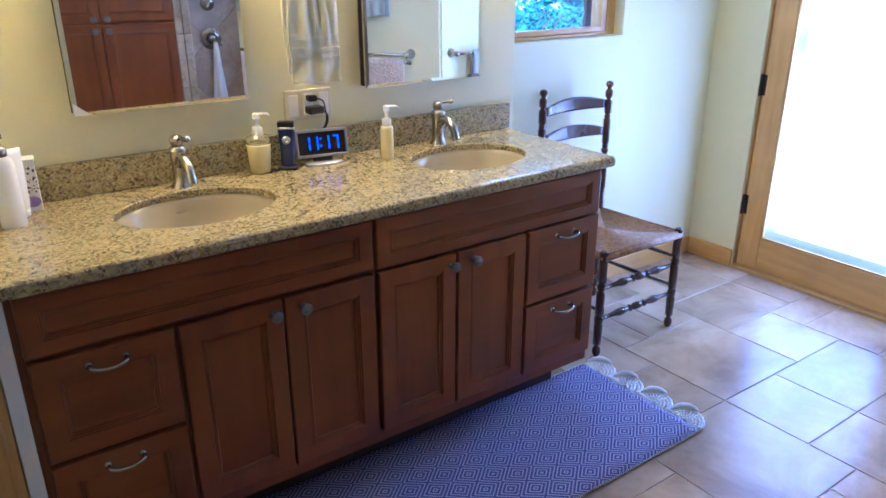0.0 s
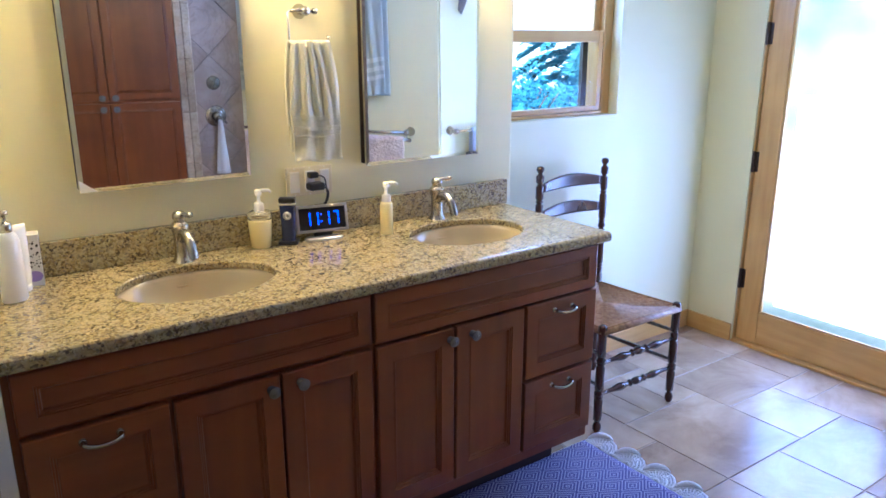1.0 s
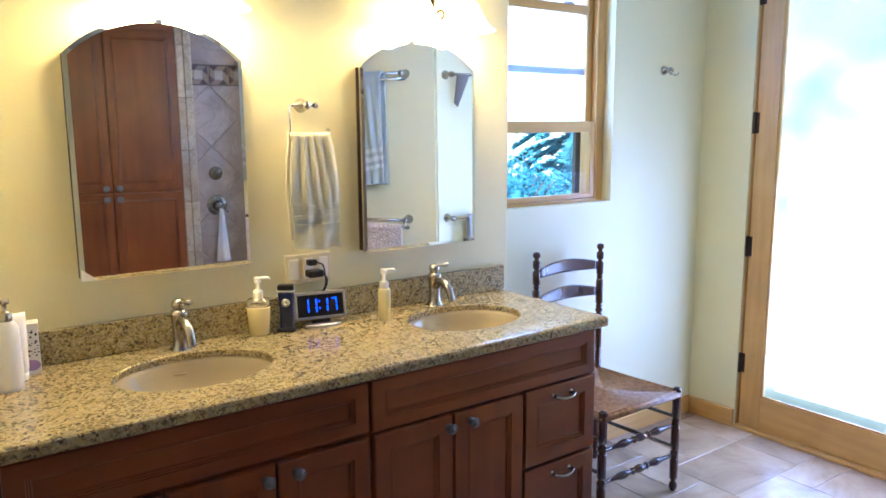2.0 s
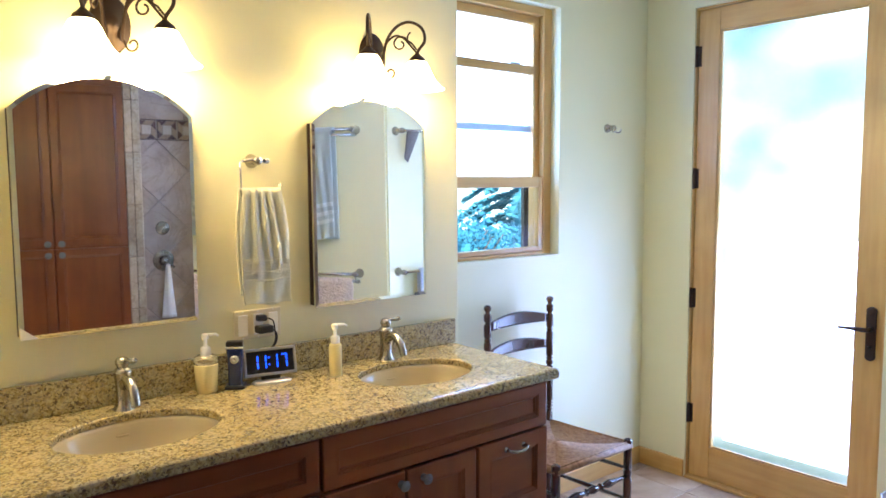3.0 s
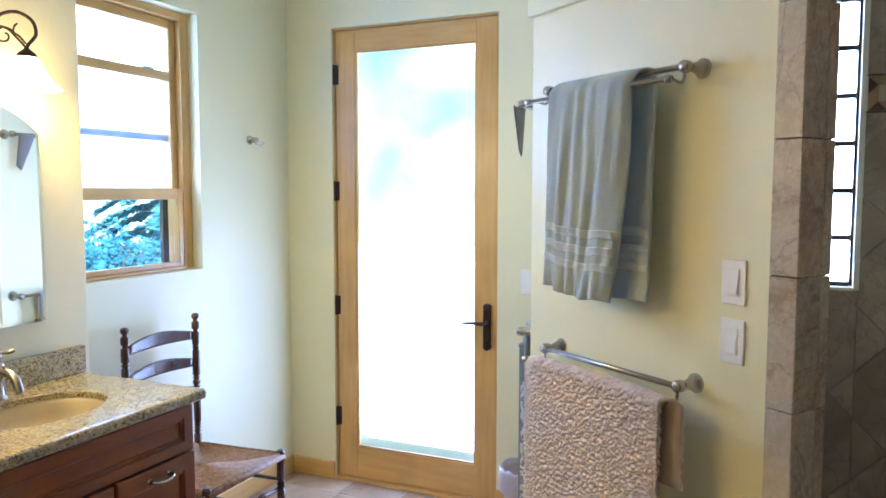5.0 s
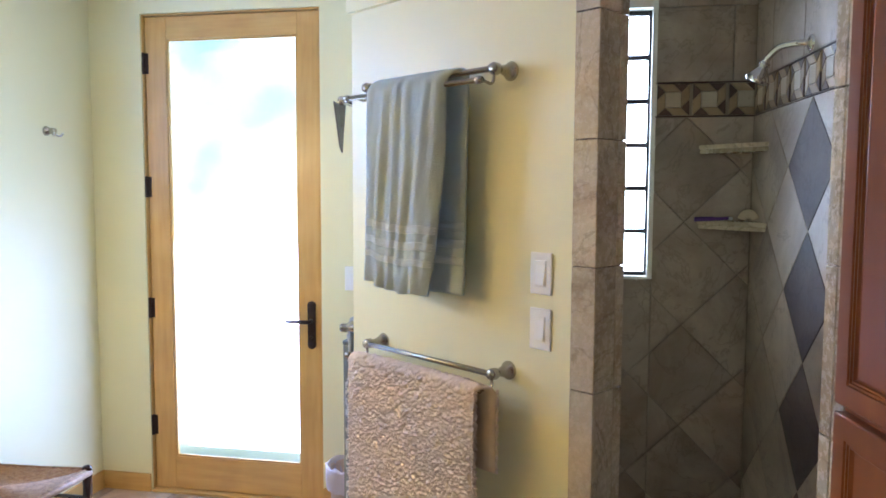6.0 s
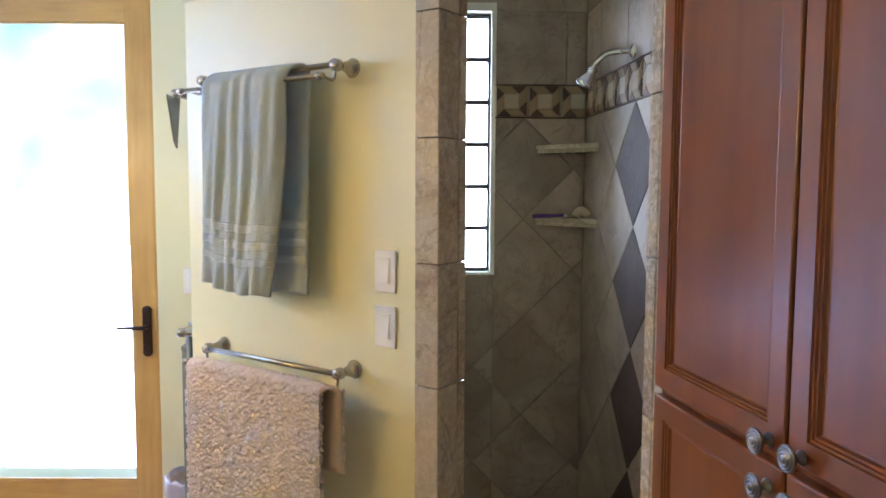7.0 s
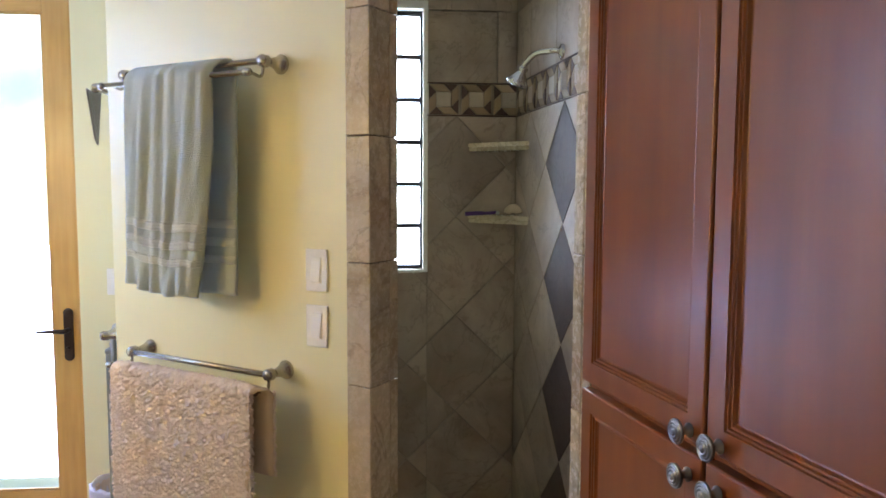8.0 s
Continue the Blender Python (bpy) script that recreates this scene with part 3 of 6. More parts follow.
# ---- panel doors and drawer fronts ----
def panel_front(name, parent, x0, x1, z0, z1, y, depth=0.02, stile=0.055, rail=None, flat=False, cross=False):
    """A framed front: stiles and rails, a stepped moulding and a recessed flat panel. Front face at y - depth, back at y."""
    rail = rail or stile
    m = M_CHERRY_X if cross else M_CHERRY
    bm = bmesh.new()
    f = y - depth
    steps = [(0.0, 0.0), (0.0015, 0.0035), (0.0055, 0.0028), (0.007, 0.0062), (0.011, 0.0056), (0.0135, 0.0105), (0.017, 0.012)]
    # outer slab with a rounded edge, as rings going inwards
    rings = [(0.0, y), (0.0, f + 0.004), (0.0015, f + 0.0012), (0.004, f), (stile, f)] + [(stile + a, f + b) for a, b in steps]
    loops = []
    for i, (inset, yy) in enumerate(rings):
        r = inset if i < 4 else inset
        ix = r
        iz = r if i < 4 else r - stile + rail
        loops.append([bm.verts.new(p) for p in ((x0 + ix, yy, z0 + iz), (x1 - ix, yy, z0 + iz), (x1 - ix, yy, z1 - iz), (x0 + ix, yy, z1 - iz))])
    for a, b in zip(loops, loops[1:]):
        for i in range(4):
            j = (i + 1) % 4
            bm.faces.new((a[i], a[j], b[j], b[i]))
    bm.faces.new(loops[0][::-1])
    ob = part(name, bm, m, parent)
    s = stile + steps[-1][0]
    r = rail + steps[-1][0]
    p = bmesh.new()
    py = f + steps[-1][1]
    box(p, x0 + s - 0.001, x1 - s + 0.001, py - 0.0005, y - 0.002, z0 + r - 0.001, z1 - r + 0.001)
    part("panel", p, m, ob)
    return ob


def knob(parent, x, y, z, r=0.016):
    """Ringed round knob that stands out towards -y."""
    m = Matrix.Translation((x, y, z)) @ Euler((math.pi / 2, 0, 0)).to_matrix().to_4x4()
    bm = turned([(0.011, 0), (0.011, 0.002), (0.0075, 0.005), (0.0058, 0.010), (0.0065, 0.016), (r * 0.86, 0.019), (r * 0.98, 0.021), (r, 0.0235), (r * 0.95, 0.0255), (r * 0.86, 0.0252), (r * 0.83, 0.0242), (r * 0.79, 0.0262), (r * 0.70, 0.0276), (r * 0.63, 0.0272), (r * 0.60, 0.0262), (r * 0.56, 0.0280), (r * 0.46, 0.0294), (r * 0.38, 0.0288), (r * 0.35, 0.0278), (r * 0.30, 0.0296), (r * 0.16, 0.0306), (0, 0.0308)], 28, m)
    return part("knob", bm, M_PEWTER, parent, "ringed pewter knob", smooth=True)


def pull(parent, x, y, z, w=0.078):
    """Bowed bar pull."""
    bm = tubed(curve_points([(x - w / 2, y, z), (x - w / 2, y - 0.018, z), (x - w * 0.30, y - 0.027, z - 0.004), (x, y - 0.029, z - 0.006), (x + w * 0.30, y - 0.027, z - 0.004), (x + w / 2, y - 0.018, z), (x + w / 2, y, z)], 5), 0.0052, 10)
    for s in (-1, 1):
        lathe(bm, [(0, 0), (0.009, 0), (0.009, 0.003), (0.006, 0.006)], 14, Matrix.Translation((x + s * w / 2, y, z)) @ Euler((math.pi / 2, 0, 0)).to_matrix().to_4x4())
    return part("handle", bm, M_NICKEL, parent, "bowed nickel pull", smooth=True)


# ---- vanity ----
def build_vanity():
    FY = 1.650
    v = thing("vanity_cabinet", Matrix(), "long cherry-stained double vanity cabinet with framed doors and drawers", "vanity")
    bm = bmesh.new()
    t = 0.018
    box(bm, 0.072, 0.072 + t, FY, 2.162, 0.165, 0.888)
    box(bm, 1.815 - t, 1.815, FY, 2.162, 0.165, 0.888)
    box(bm, 0.072 + t, 1.815 - t, FY, 2.162, 0.165, 0.183)
    box(bm, 0.072 + t, 1.815 - t, 2.144, 2.162, 0.183, 0.888)
    box(bm, 0.93, 0.948, FY + 0.02, 2.144, 0.183, 0.888)
    part("carcass", bm, M_CHERRY, v)
    bm = bmesh.new()
    for x0, x1 in ((0.072, 0.10), (0.375, 0.42), (0.915, 0.965), (1.475, 1.51), (1.785, 1.815)):
        box(bm, x0, x1, FY - 0.004, FY + 0.016, 0.165, 0.888)
    for z0, z1 in ((0.165, 0.225), (0.715, 0.75), (0.862, 0.888)):
        box(bm, 0.075, 1.812, FY - 0.003, FY + 0.015, z0, z1)
    part("face_frame", bm, M_CHERRY, v)
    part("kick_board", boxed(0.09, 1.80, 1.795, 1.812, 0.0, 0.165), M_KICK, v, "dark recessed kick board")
    y = FY - 0.005
    panel_front("false_front", v, 0.086, 0.933, 0.740, 0.880, y, stile=0.040, rail=0.034, cross=True)
    panel_front("false_front", v, 0.946, 1.806, 0.735, 0.880, y, stile=0.040, rail=0.034, cross=True)
    for x0, x1, kx in ((0.404, 0.665, 0.640), (0.671, 0.934, 0.720), (0.950, 1.213, 1.196), (1.221, 1.487, 1.278)):
        d = panel_front("door", v, x0, x1, 0.212, 0.724, y, stile=0.048)
        knob(d, kx, y - 0.02, 0.690)
    for x0, x1 in ((0.088, 0.392), (1.498, 1.810)):
        for z0, z1 in ((0.472, 0.726), (0.212, 0.460)):
            d = panel_front("drawer", v, x0, x1, z0, z1, y, stile=0.048, cross=True)
            pull(d, (x0 + x1) / 2 + 0.002, y - 0.02, z1 - 0.035)
    return v


build_vanity()

SINKS = ((0.562, 1.885), (1.457, 1.888))
SA, SB = 0.205, 0.155


def build_counter():
    """Granite slab with two oval cut-outs and a rounded front edge."""
    x0, x1, yf, yb, z0, z1 = 0.062, 1.848, 1.600, 2.142, 0.8885, 0.924
    bm = bmesh.new()
    seg = 48
    cells = [(x0, (SINKS[0][0] + SINKS[1][0]) / 2, SINKS[0]), ((SINKS[0][0] + SINKS[1][0]) / 2, x1, SINKS[1])]
    yb2 = 2.163
    r = 0.014
    for cx0, cx1, (sx, sy) in cells:
        left, right = cx0 == x0, cx1 == x1
        a0, a1, b0, b1 = cx0, cx1 - (r if right else 0), yf + r, yb2
        outer, inner = [], []
        for i in range(seg):
            a = 2 * math.pi * i / seg
            dx, dy = math.cos(a), math.sin(a)
            kx = ((a1 - sx) if dx > 0 else (a0 - sx)) / dx if abs(dx) > 1e-6 else 1e9
            ky = ((b1 - sy) if dy > 0 else (b0 - sy)) / dy if abs(dy) > 1e-6 else 1e9
            k = min(kx, ky)
            outer.append((sx + dx * k, sy + dy * k))
            inner.append((sx + SA * dx, sy + SB * dy))
        # keep the corners of the cell
        for cx, cy in ((a0, b0), (a1, b0), (a1, b1), (a0, b1)):
            j = min(range(seg), key=lambda q: (outer[q][0] - cx) ** 2 + (outer[q][1] - cy) ** 2)
            outer[j] = (cx, cy)
        rings = [[bm.verts.new((x, y, z1)) for x, y in outer], [bm.verts.new((x, y, z1)) for x, y in [(sx + (px - sx) * 1.012, sy + (py - sy) * 1.016) for px, py in inner]],
                 [bm.verts.new((x, y, z1 - 0.003)) for x, y in inner], [bm.verts.new((x, y, z1 - 0.020)) for x, y in inner], [bm.verts.new((x, y, z0)) for x, y in outer]]
        for p, q in zip(rings, rings[1:]):
            for i in range(seg):
                j = (i + 1) % seg
                bm.faces.new((p[i], p[j], q[j], q[i]))
    # rounded front and right edge as a swept profile
    prof = [(0.0, z1), (0.006, z1 - 0.0012), (0.011, z1 - 0.005), (0.014, z1 - 0.012), (0.014, z0 + 0.010), (0.011, z0 + 0.004), (0.004, z0), (0.0, z0)]
    path = [((x0, yf + r), (0, -1))] + [((x1 - r, yf + r), (math.sin(a), -math.cos(a))) for a in [k * math.pi / 2 / 6 for k in range(7)]] + [((x1 - r, yb2), (1, 0))]
    rows = [[bm.verts.new((px + dx * o, py + dy * o, z)) for o, z in prof] for (px, py), (dx, dy) in path]
    for p, q in zip(rows, rows[1:]):
        for i in range(len(prof) - 1):
            bm.faces.new((p[i], q[i], q[i + 1], p[i + 1]))
    bmesh.ops.remove_doubles(bm, verts=bm.verts, dist=0.0003)
    bmesh.ops.recalc_face_normals(bm, faces=bm.faces)
    top = part("countertop", bm, M_GRANITE, None)
    tagged(top, "polished speckled tan and grey granite vanity top with eased edges", "countertop")
    part("backsplash", boxed(0.064, 1.846, 2.1425, 2.1635, 0.925, 1.018, bevel=0.002), M_GRANITE, top)
    return top


build_counter()


def build_sink(cx, cy):
    s = thing("sink", at(cx, cy, 0), "oval biscuit-coloured undermount porcelain basin in the granite top", "sink", "twin basins")
    bm = bmesh.new()
    prof = [(1.06, 0.884), (1.03, 0.8838), (1.0, 0.881), (0.97, 0.872), (0.93, 0.850), (0.86, 0.820), (0.74, 0.790), (0.55, 0.768), (0.30, 0.757), (0.12, 0.753)]
    seg = 48
    rings = [[bm.verts.new((SA * k * math.cos(2 * math.pi * i / seg), SB * k * math.sin(2 * math.pi * i / seg), z + 0.0195)) for i in range(seg)] for k, z in prof]
    low = [[bm.verts.new((SA * (k + 0.03) * math.cos(2 * math.pi * i / seg), SB * (k + 0.04) * math.sin(2 * math.pi * i / seg), z + 0.008)) for i in range(seg)] for k, z in prof]
    for a, b in zip(rings, rings[1:]):
        for i in range(seg):
            j = (i + 1) % seg
            bm.faces.new((a[i], b[i], b[j], a[j])[::-1])
    for a, b in zip(low, low[1:]):
        for i in range(seg):
            j = (i + 1) % seg
            bm.faces.new((a[i], b[i], b[j], a[j]))
    part("basin", bm, M_PORC, s, smooth=True)
    part("drain", turned([(0, 0.777), (0.016, 0.777), (0.017, 0.774), (0.024, 0.7745), (0.026, 0.771), (0.026, 0.762), (0, 0.762)], 24), M_NICKEL, s, "nickel pop-up drain", smooth=True)
    bm = boxed(-0.018, 0.018, SB * 0.955 - 0.006, SB * 0.955 - 0.001, 0.863, 0.871, bevel=0.002)
    part("overflow", bm, M_PORC, s, "small overflow slot")
    return s


for sx, sy in SINKS:
    build_sink(sx, sy)


def build_faucet(x, y, lever):
    f = thing("faucet", at(x, y, 0.924), "brushed nickel single-post faucet with a small lever on top", "faucet", "twin faucets")
    part("body", turned([(0, 0), (0.030, 0.0), (0.030, 0.004), (0.024, 0.010), (0.0215, 0.018), (0.020, 0.040), (0.021, 0.075), (0.024, 0.098), (0.0255, 0.103), (0.0255, 0.108), (0.020, 0.114), (0.016, 0.118), (0, 0.119)], 28), M_NICKEL, f, smooth=True)
    pts = curve_points([(0.0, -0.010, 0.070), (0, -0.035, 0.088), (0, -0.062, 0.088), (0, -0.088, 0.070), (0, -0.102, 0.040), (0, -0.106, 0.030)], 6)
    n = len(pts)
    part("spout", tubed(pts, [0.016 - 0.004 * i / n for i in range(n)], 14), M_NICKEL, f, smooth=True)
    bm = turned([(0.014, 0.116), (0.015, 0.121), (0.019, 0.127), (0.019, 0.137), (0.015, 0.144), (0.008, 0.147), (0, 0.148)], 22)
    cap = part("cap", bm, M_NICKEL, f, smooth=True)
    a = math.radians(lever)
    dx, dy = math.cos(a), math.sin(a)
    bm = tubed(curve_points([(dx * 0.006, dy * 0.006, 0.138), (dx * 0.025, dy * 0.025, 0.141), (dx * 0.040, dy * 0.040, 0.139), (dx * 0.054, dy * 0.054, 0.144)], 5), [0.006 if i < 11 else 0.0075 for i in range(16)], 10)
    part("lever", bm, M_NICKEL, cap, smooth=True)
    return f


build_faucet(0.585, 2.088, -70)
build_faucet(1.478, 2.092, -12)


# ---- mirror cabinets ----
def build_mirror(x0, x1, z0, zs, zt, lean=0.0, swing=0.0):
    w = x1 - x0
    m = thing("medicine_cabinet", Matrix.Translation((x0, 2.164, 0)), "arched wall mirror hanging above the granite vanity top", "mirror cabinet", "twin mirrors")
    def arch(inset, n=28):
        pts = [(inset, z0 + inset), (w - inset, z0 + inset)]
        h = zt - zs
        R = (h * h + w * w / 4) / (2 * h)
        cz = zt - R
        Ri = R - inset
        a1 = math.asin((w / 2 - inset) / Ri)
        for i in range(n + 1):
            a = a1 - 2 * a1 * i / n
            pts.append((w / 2 + Ri * math.sin(a), cz + Ri * math.cos(a)))
        return pts
    def plate(insets):
        bm = bmesh.new()
        loops = [[bm.verts.new((x, yy, z)) for x, z in arch(i)] for i, yy in insets]
        for a, b in zip(loops, loops[1:]):
            for i in range(len(a)):
                j = (i + 1) % len(a)
                bm.faces.new((a[i], a[j], b[j], b[i]))
        bm.faces.new(loops[0][::-1])
        bm.faces.new(loops[-1])
        return bm
    part("cabinet_box", boxed(0.002, w - 0.004, -0.0305, -0.001, z0 + 0.006, zs), M_BRONZE, m, "dark narrow cabinet side")
    glass_plate = part("mirror", plate([(0.0, -0.027), (0.0, -0.0366), (0.011, -0.038)]), M_MIRROR, m, "bevelled arched mirror glass")
    glass_plate.matrix_basis = Matrix.Translation((0, -0.0045 if lean else 0.0, z0)) @ Euler((-lean, 0, swing)).to_matrix().to_4x4() @ Matrix.Translation((0, 0, -z0))
    part("hinge_edge", boxed(0.0, 0.004, -0.007, -0.001, z0 + 0.006, zs), M_CHROME, m, "bright steel cabinet edge")
    return m


ml = build_mirror(0.346, 0.820, 1.142, 1.742, 1.842)
mr = build_mirror(1.216, 1.686, 1.133, 1.742, 1.838, 0.0082, 0.0068)
bm = bmesh.new()
prism(bm, [(0.0, 0.0), (0.042, 0.0), (0.0, 0.034)], -0.0388, -0.0378)
bm.transform(Matrix.Translation((0.001, 0, 1.143)) @ Matrix(((1, 0, 0, 0), (0, 0, 1, 0), (0, 1, 0, 0), (0, 0, 0, 1))))
bmesh.ops.recalc_face_normals(bm, faces=bm.faces)
part("corner_protector", bm, M_WHITE, ml, "white worn corner of the mirror")


# ---- wall lights ----
def build_light(cx):
    l = thing("wall_light", Matrix.Translation((cx, 2.164, 1.985)), "dark bronze two-arm wall light with lit bell-shaped alabaster shades", "wall light", "vanity lights")
    m = Euler((math.pi / 2, 0, 0)).to_matrix().to_4x4()
    bm = turned([(0.054, 0), (0.056, 0.004), (0.052, 0.010), (0.040, 0.013), (0.036, 0.020), (0.020, 0.024), (0.016, 0.034), (0, 0.036)], 28, m)
    for v in bm.verts:
        v.co.z *= 1.45
    part("backplate", bm, M_BRONZE, l, "ringed oval bronze backplate", smooth=True)
    for s in (-1, 1):
        ex, ey = (0.70, -0.7125) if s > 0 else (-0.625, -0.781)
        radial = lambda r, z: (ex * r, ey * r - 0.002, z)
        pts = curve_points([radial(*p) for p in ((0.035, -0.045), (0.040, 0.0), (0.055, 0.060), (0.090, 0.103), (0.135, 0.116), (0.176, 0.094), (0.186, 0.052), (0.164, 0.020), (0.160, 0.004))], 7)
        arm = part("arm", tubed(pts, 0.0052, 9), M_BRONZE, l, "scrolled arm", smooth=True)
        sp = [radial(0.100 + 0.024 * k * math.cos(q), 0.042 + 0.024 * k * math.sin(q)) for k, q in ((1.2 - 0.055 * i, 0.4 + i * 0.48) for i in range(16))]
        part("scroll", tubed([radial(0.158, 0.022), radial(0.140, 0.045)] + sp, 0.0034, 7), M_BRONZE, arm, smooth=True)
        lo = [radial(0.064 + 0.018 * k * math.cos(q), -0.055 + 0.018 * k * math.sin(q)) for k, q in ((1.1 - 0.06 * i, -2.4 + i * 0.5) for i in range(12))]
        part("scroll", tubed([radial(0.036, -0.04)] + lo, 0.0034, 7), M_BRONZE, arm, smooth=True)
        inner = curve_points([radial(*p) for p in ((0.042, 0.012), (0.054, 0.048), (0.082, 0.070), (0.112, 0.062), (0.136, 0.036), (0.158, 0.010))], 6)
        part("scroll", tubed(inner, 0.0036, 7), M_BRONZE, arm, smooth=True)
        part("scroll", tubed(curve_points([radial(*p) for p in ((0.136, 0.036), (0.126, 0.054), (0.128, 0.072), (0.137, 0.082))], 5), 0.0028, 6), M_BRONZE, arm, smooth=True)
        T = Matrix.Translation((ex * 0.16, ey * 0.16, 0.0))
        part("socket_cap", turned([(0, 0.012), (0.006, 0.010), (0.012, 0.004), (0.026, -0.008), (0.030, -0.018), (0.029, -0.022), (0, -0.022)], 22, T), M_BRONZE, l, smooth=True)
        prof = [(0.026, -0.016), (0.034, -0.022), (0.044, -0.040), (0.054, -0.062), (0.066, -0.084), (0.082, -0.103), (0.096, -0.112), (0.094, -0.115), (0.078, -0.106), (0.062, -0.087), (0.050, -0.064), (0.040, -0.042), (0.030, -0.026), (0.022, -0.020)]
        sh = part("shade", turned(prof, 32, T), M_SHADE, l, "lit alabaster glass bell shade", smooth=True)
        part("bulb", turned([(0.010, -0.022), (0.012, -0.035), (0.020, -0.055), (0.024, -0.072), (0.020, -0.090), (0.010, -0.099), (0, -0.101)], 18, T), M_BULB, l, "lit frosted bulb", smooth=True)
        lamp("bulb_light", "POINT", Matrix.Translation((cx + ex * 0.16, 2.164 + ey * 0.16, 1.985 - 0.118)), BULB, (1.0, 0.70, 0.32), radius=0.03)
    return l


BULB = 0.80
build_light(0.612)
build_light(1.482)


# ---- on the vanity wall ----
def build_outlet():
    o = thing("outlet_plate", VAN @ Matrix.Translation((1.025, 0, 1.098)), "cream three-gang outlet and switch plate above the backsplash", "outlet")
    part("plate", boxed(-0.081, 0.081, -0.007, -0.0005, -0.046, 0.048, bevel=0.003), M_PLATE, o)
    for x, w in ((-0.052, 0.0), (0.0, 0.0), (0.052, 0.0)):
        part("insert", boxed(x - 0.0165, x + 0.0165, -0.010, -0.006, -0.033, 0.034, bevel=0.002), M_ROCKER, o)
    for x in (-0.052, 0.0, 0.052):
        for z in (-0.041, 0.043):
            part("screw", turned([(0, 0), (0.003, 0), (0.0025, 0.0012), (0, 0.0014)], 10, Matrix.Translation((x, -0.007, z)) @ Euler((math.pi / 2, 0, 0)).to_matrix().to_4x4()), M_WHITE, o)
    return o


build_outlet()


def build_adapter():
    a = thing("power_adapter", VAN @ Matrix.Translation((1.03, -0.010, 1.098)), "black plug adapters with a looping cord in the outlet", "adapter")
    part("plug", boxed(-0.016, 0.014, -0.026, 0.0, 0.012, 0.031, bevel=0.004), M_BLACK, a)
    part("adapter_body", boxed(-0.022, 0.030, -0.040, 0.0, -0.026, -0.002, bevel=0.006), M_BLACK, a)
    part("cord", tubed(curve_points([(0.010, -0.024, 0.022), (0.030, -0.030, 0.012), (0.034, -0.034, -0.015), (0.036, -0.035, -0.045), (0.026, -0.034, -0.070), (0.010, -0.030, -0.082), (0.002, -0.034, -0.10)], 6), 0.0024, 7), M_BLACK, a, smooth=True)
    part("cord", tubed(curve_points([(0.026, -0.030, -0.014), (0.040, -0.034, -0.030), (0.038, -0.036, -0.055), (0.022, -0.034, -0.078), (0.000, -0.030, -0.086)], 6), 0.0024, 7), M_BLACK, a, smooth=True)
    return a


build_adapter()


def cone_post(bm, x, z, out, y0=0.0, r=0.026):
    """Flared wall post standing out from a wall towards -y, with a ball end."""
    m = Matrix.Translation((x, y0, z)) @ Euler((math.pi / 2, 0, 0)).to_matrix().to_4x4()
    return lathe(bm, [(r, 0), (r, 0.004), (r * 0.85, 0.010), (r * 0.60, 0.024), (r * 0.42, out * 0.62), (r * 0.46, out - 0.020), (r * 0.62, out - 0.013), (r * 0.62, out + 0.004), (r * 0.48, out + 0.011), (0, out + 0.012)], 22, m)


def build_towel_ring():
    t = thing("towel_ring", VAN @ Matrix.Translation((1.019, 0, 1.617)), "square nickel towel ring on a round wall post", "towel ring")
    bm = cone_post(bmesh.new(), 0.0, 0.0, 0.045, r=0.022)
    part("post", bm, M_NICKEL, t, smooth=True)
    part("bar", tubed([(-0.046, -0.045, 0.0), (0.026, -0.045, 0.0)], 0.006, 10), M_NICKEL, t, smooth=True)
    part("finial", turned([(0, 0), (0.008, 0.0), (0.0095, 0.004), (0.0095, 0.010), (0.006, 0.014), (0, 0.015)], 14, Matrix.Translation((0.024, -0.045, 0)) @ Euler((0, math.pi / 2, 0)).to_matrix().to_4x4()), M_NICKEL, t, smooth=True)
    part("ring", tubed([(-0.046, -0.045, 0.0), (-0.056, -0.047, -0.002), (-0.060, -0.05, -0.010), (-0.062, -0.058, -0.104), (-0.058, -0.058, -0.110), (0.062, -0.058, -0.110), (0.068, -0.058, -0.106), (0.068, -0.055, -0.090), (0.068, -0.055, -0.078)], 0.0035, 8), M_CHROME, t, smooth=True)
    part("end_ball", turned([(0, 0.0), (0.006, 0.003), (0.007, 0.007), (0.004, 0.012), (0, 0.013)], 12, Matrix.Translation((0.068, -0.055, -0.082))), M_NICKEL, t, smooth=True)
    return t


build_towel_ring()


def cloth_fold(q, w, z, wave, waves, phase):
    """Uneven folds that drift and deepen towards the hem."""
    a = math.sin(q * math.pi * 2 * waves + phase + 1.1 * math.sin(q * 5.3 + phase + 4 * z))
    b = math.sin(q * math.pi * 3.7 * waves + 2.3 * phase + 6 * z)
    return (a + 0.38 * b * w) * wave * (0.30 + w) * (0.75 + 0.35 * math.sin(q * 4.1 + phase * 2))


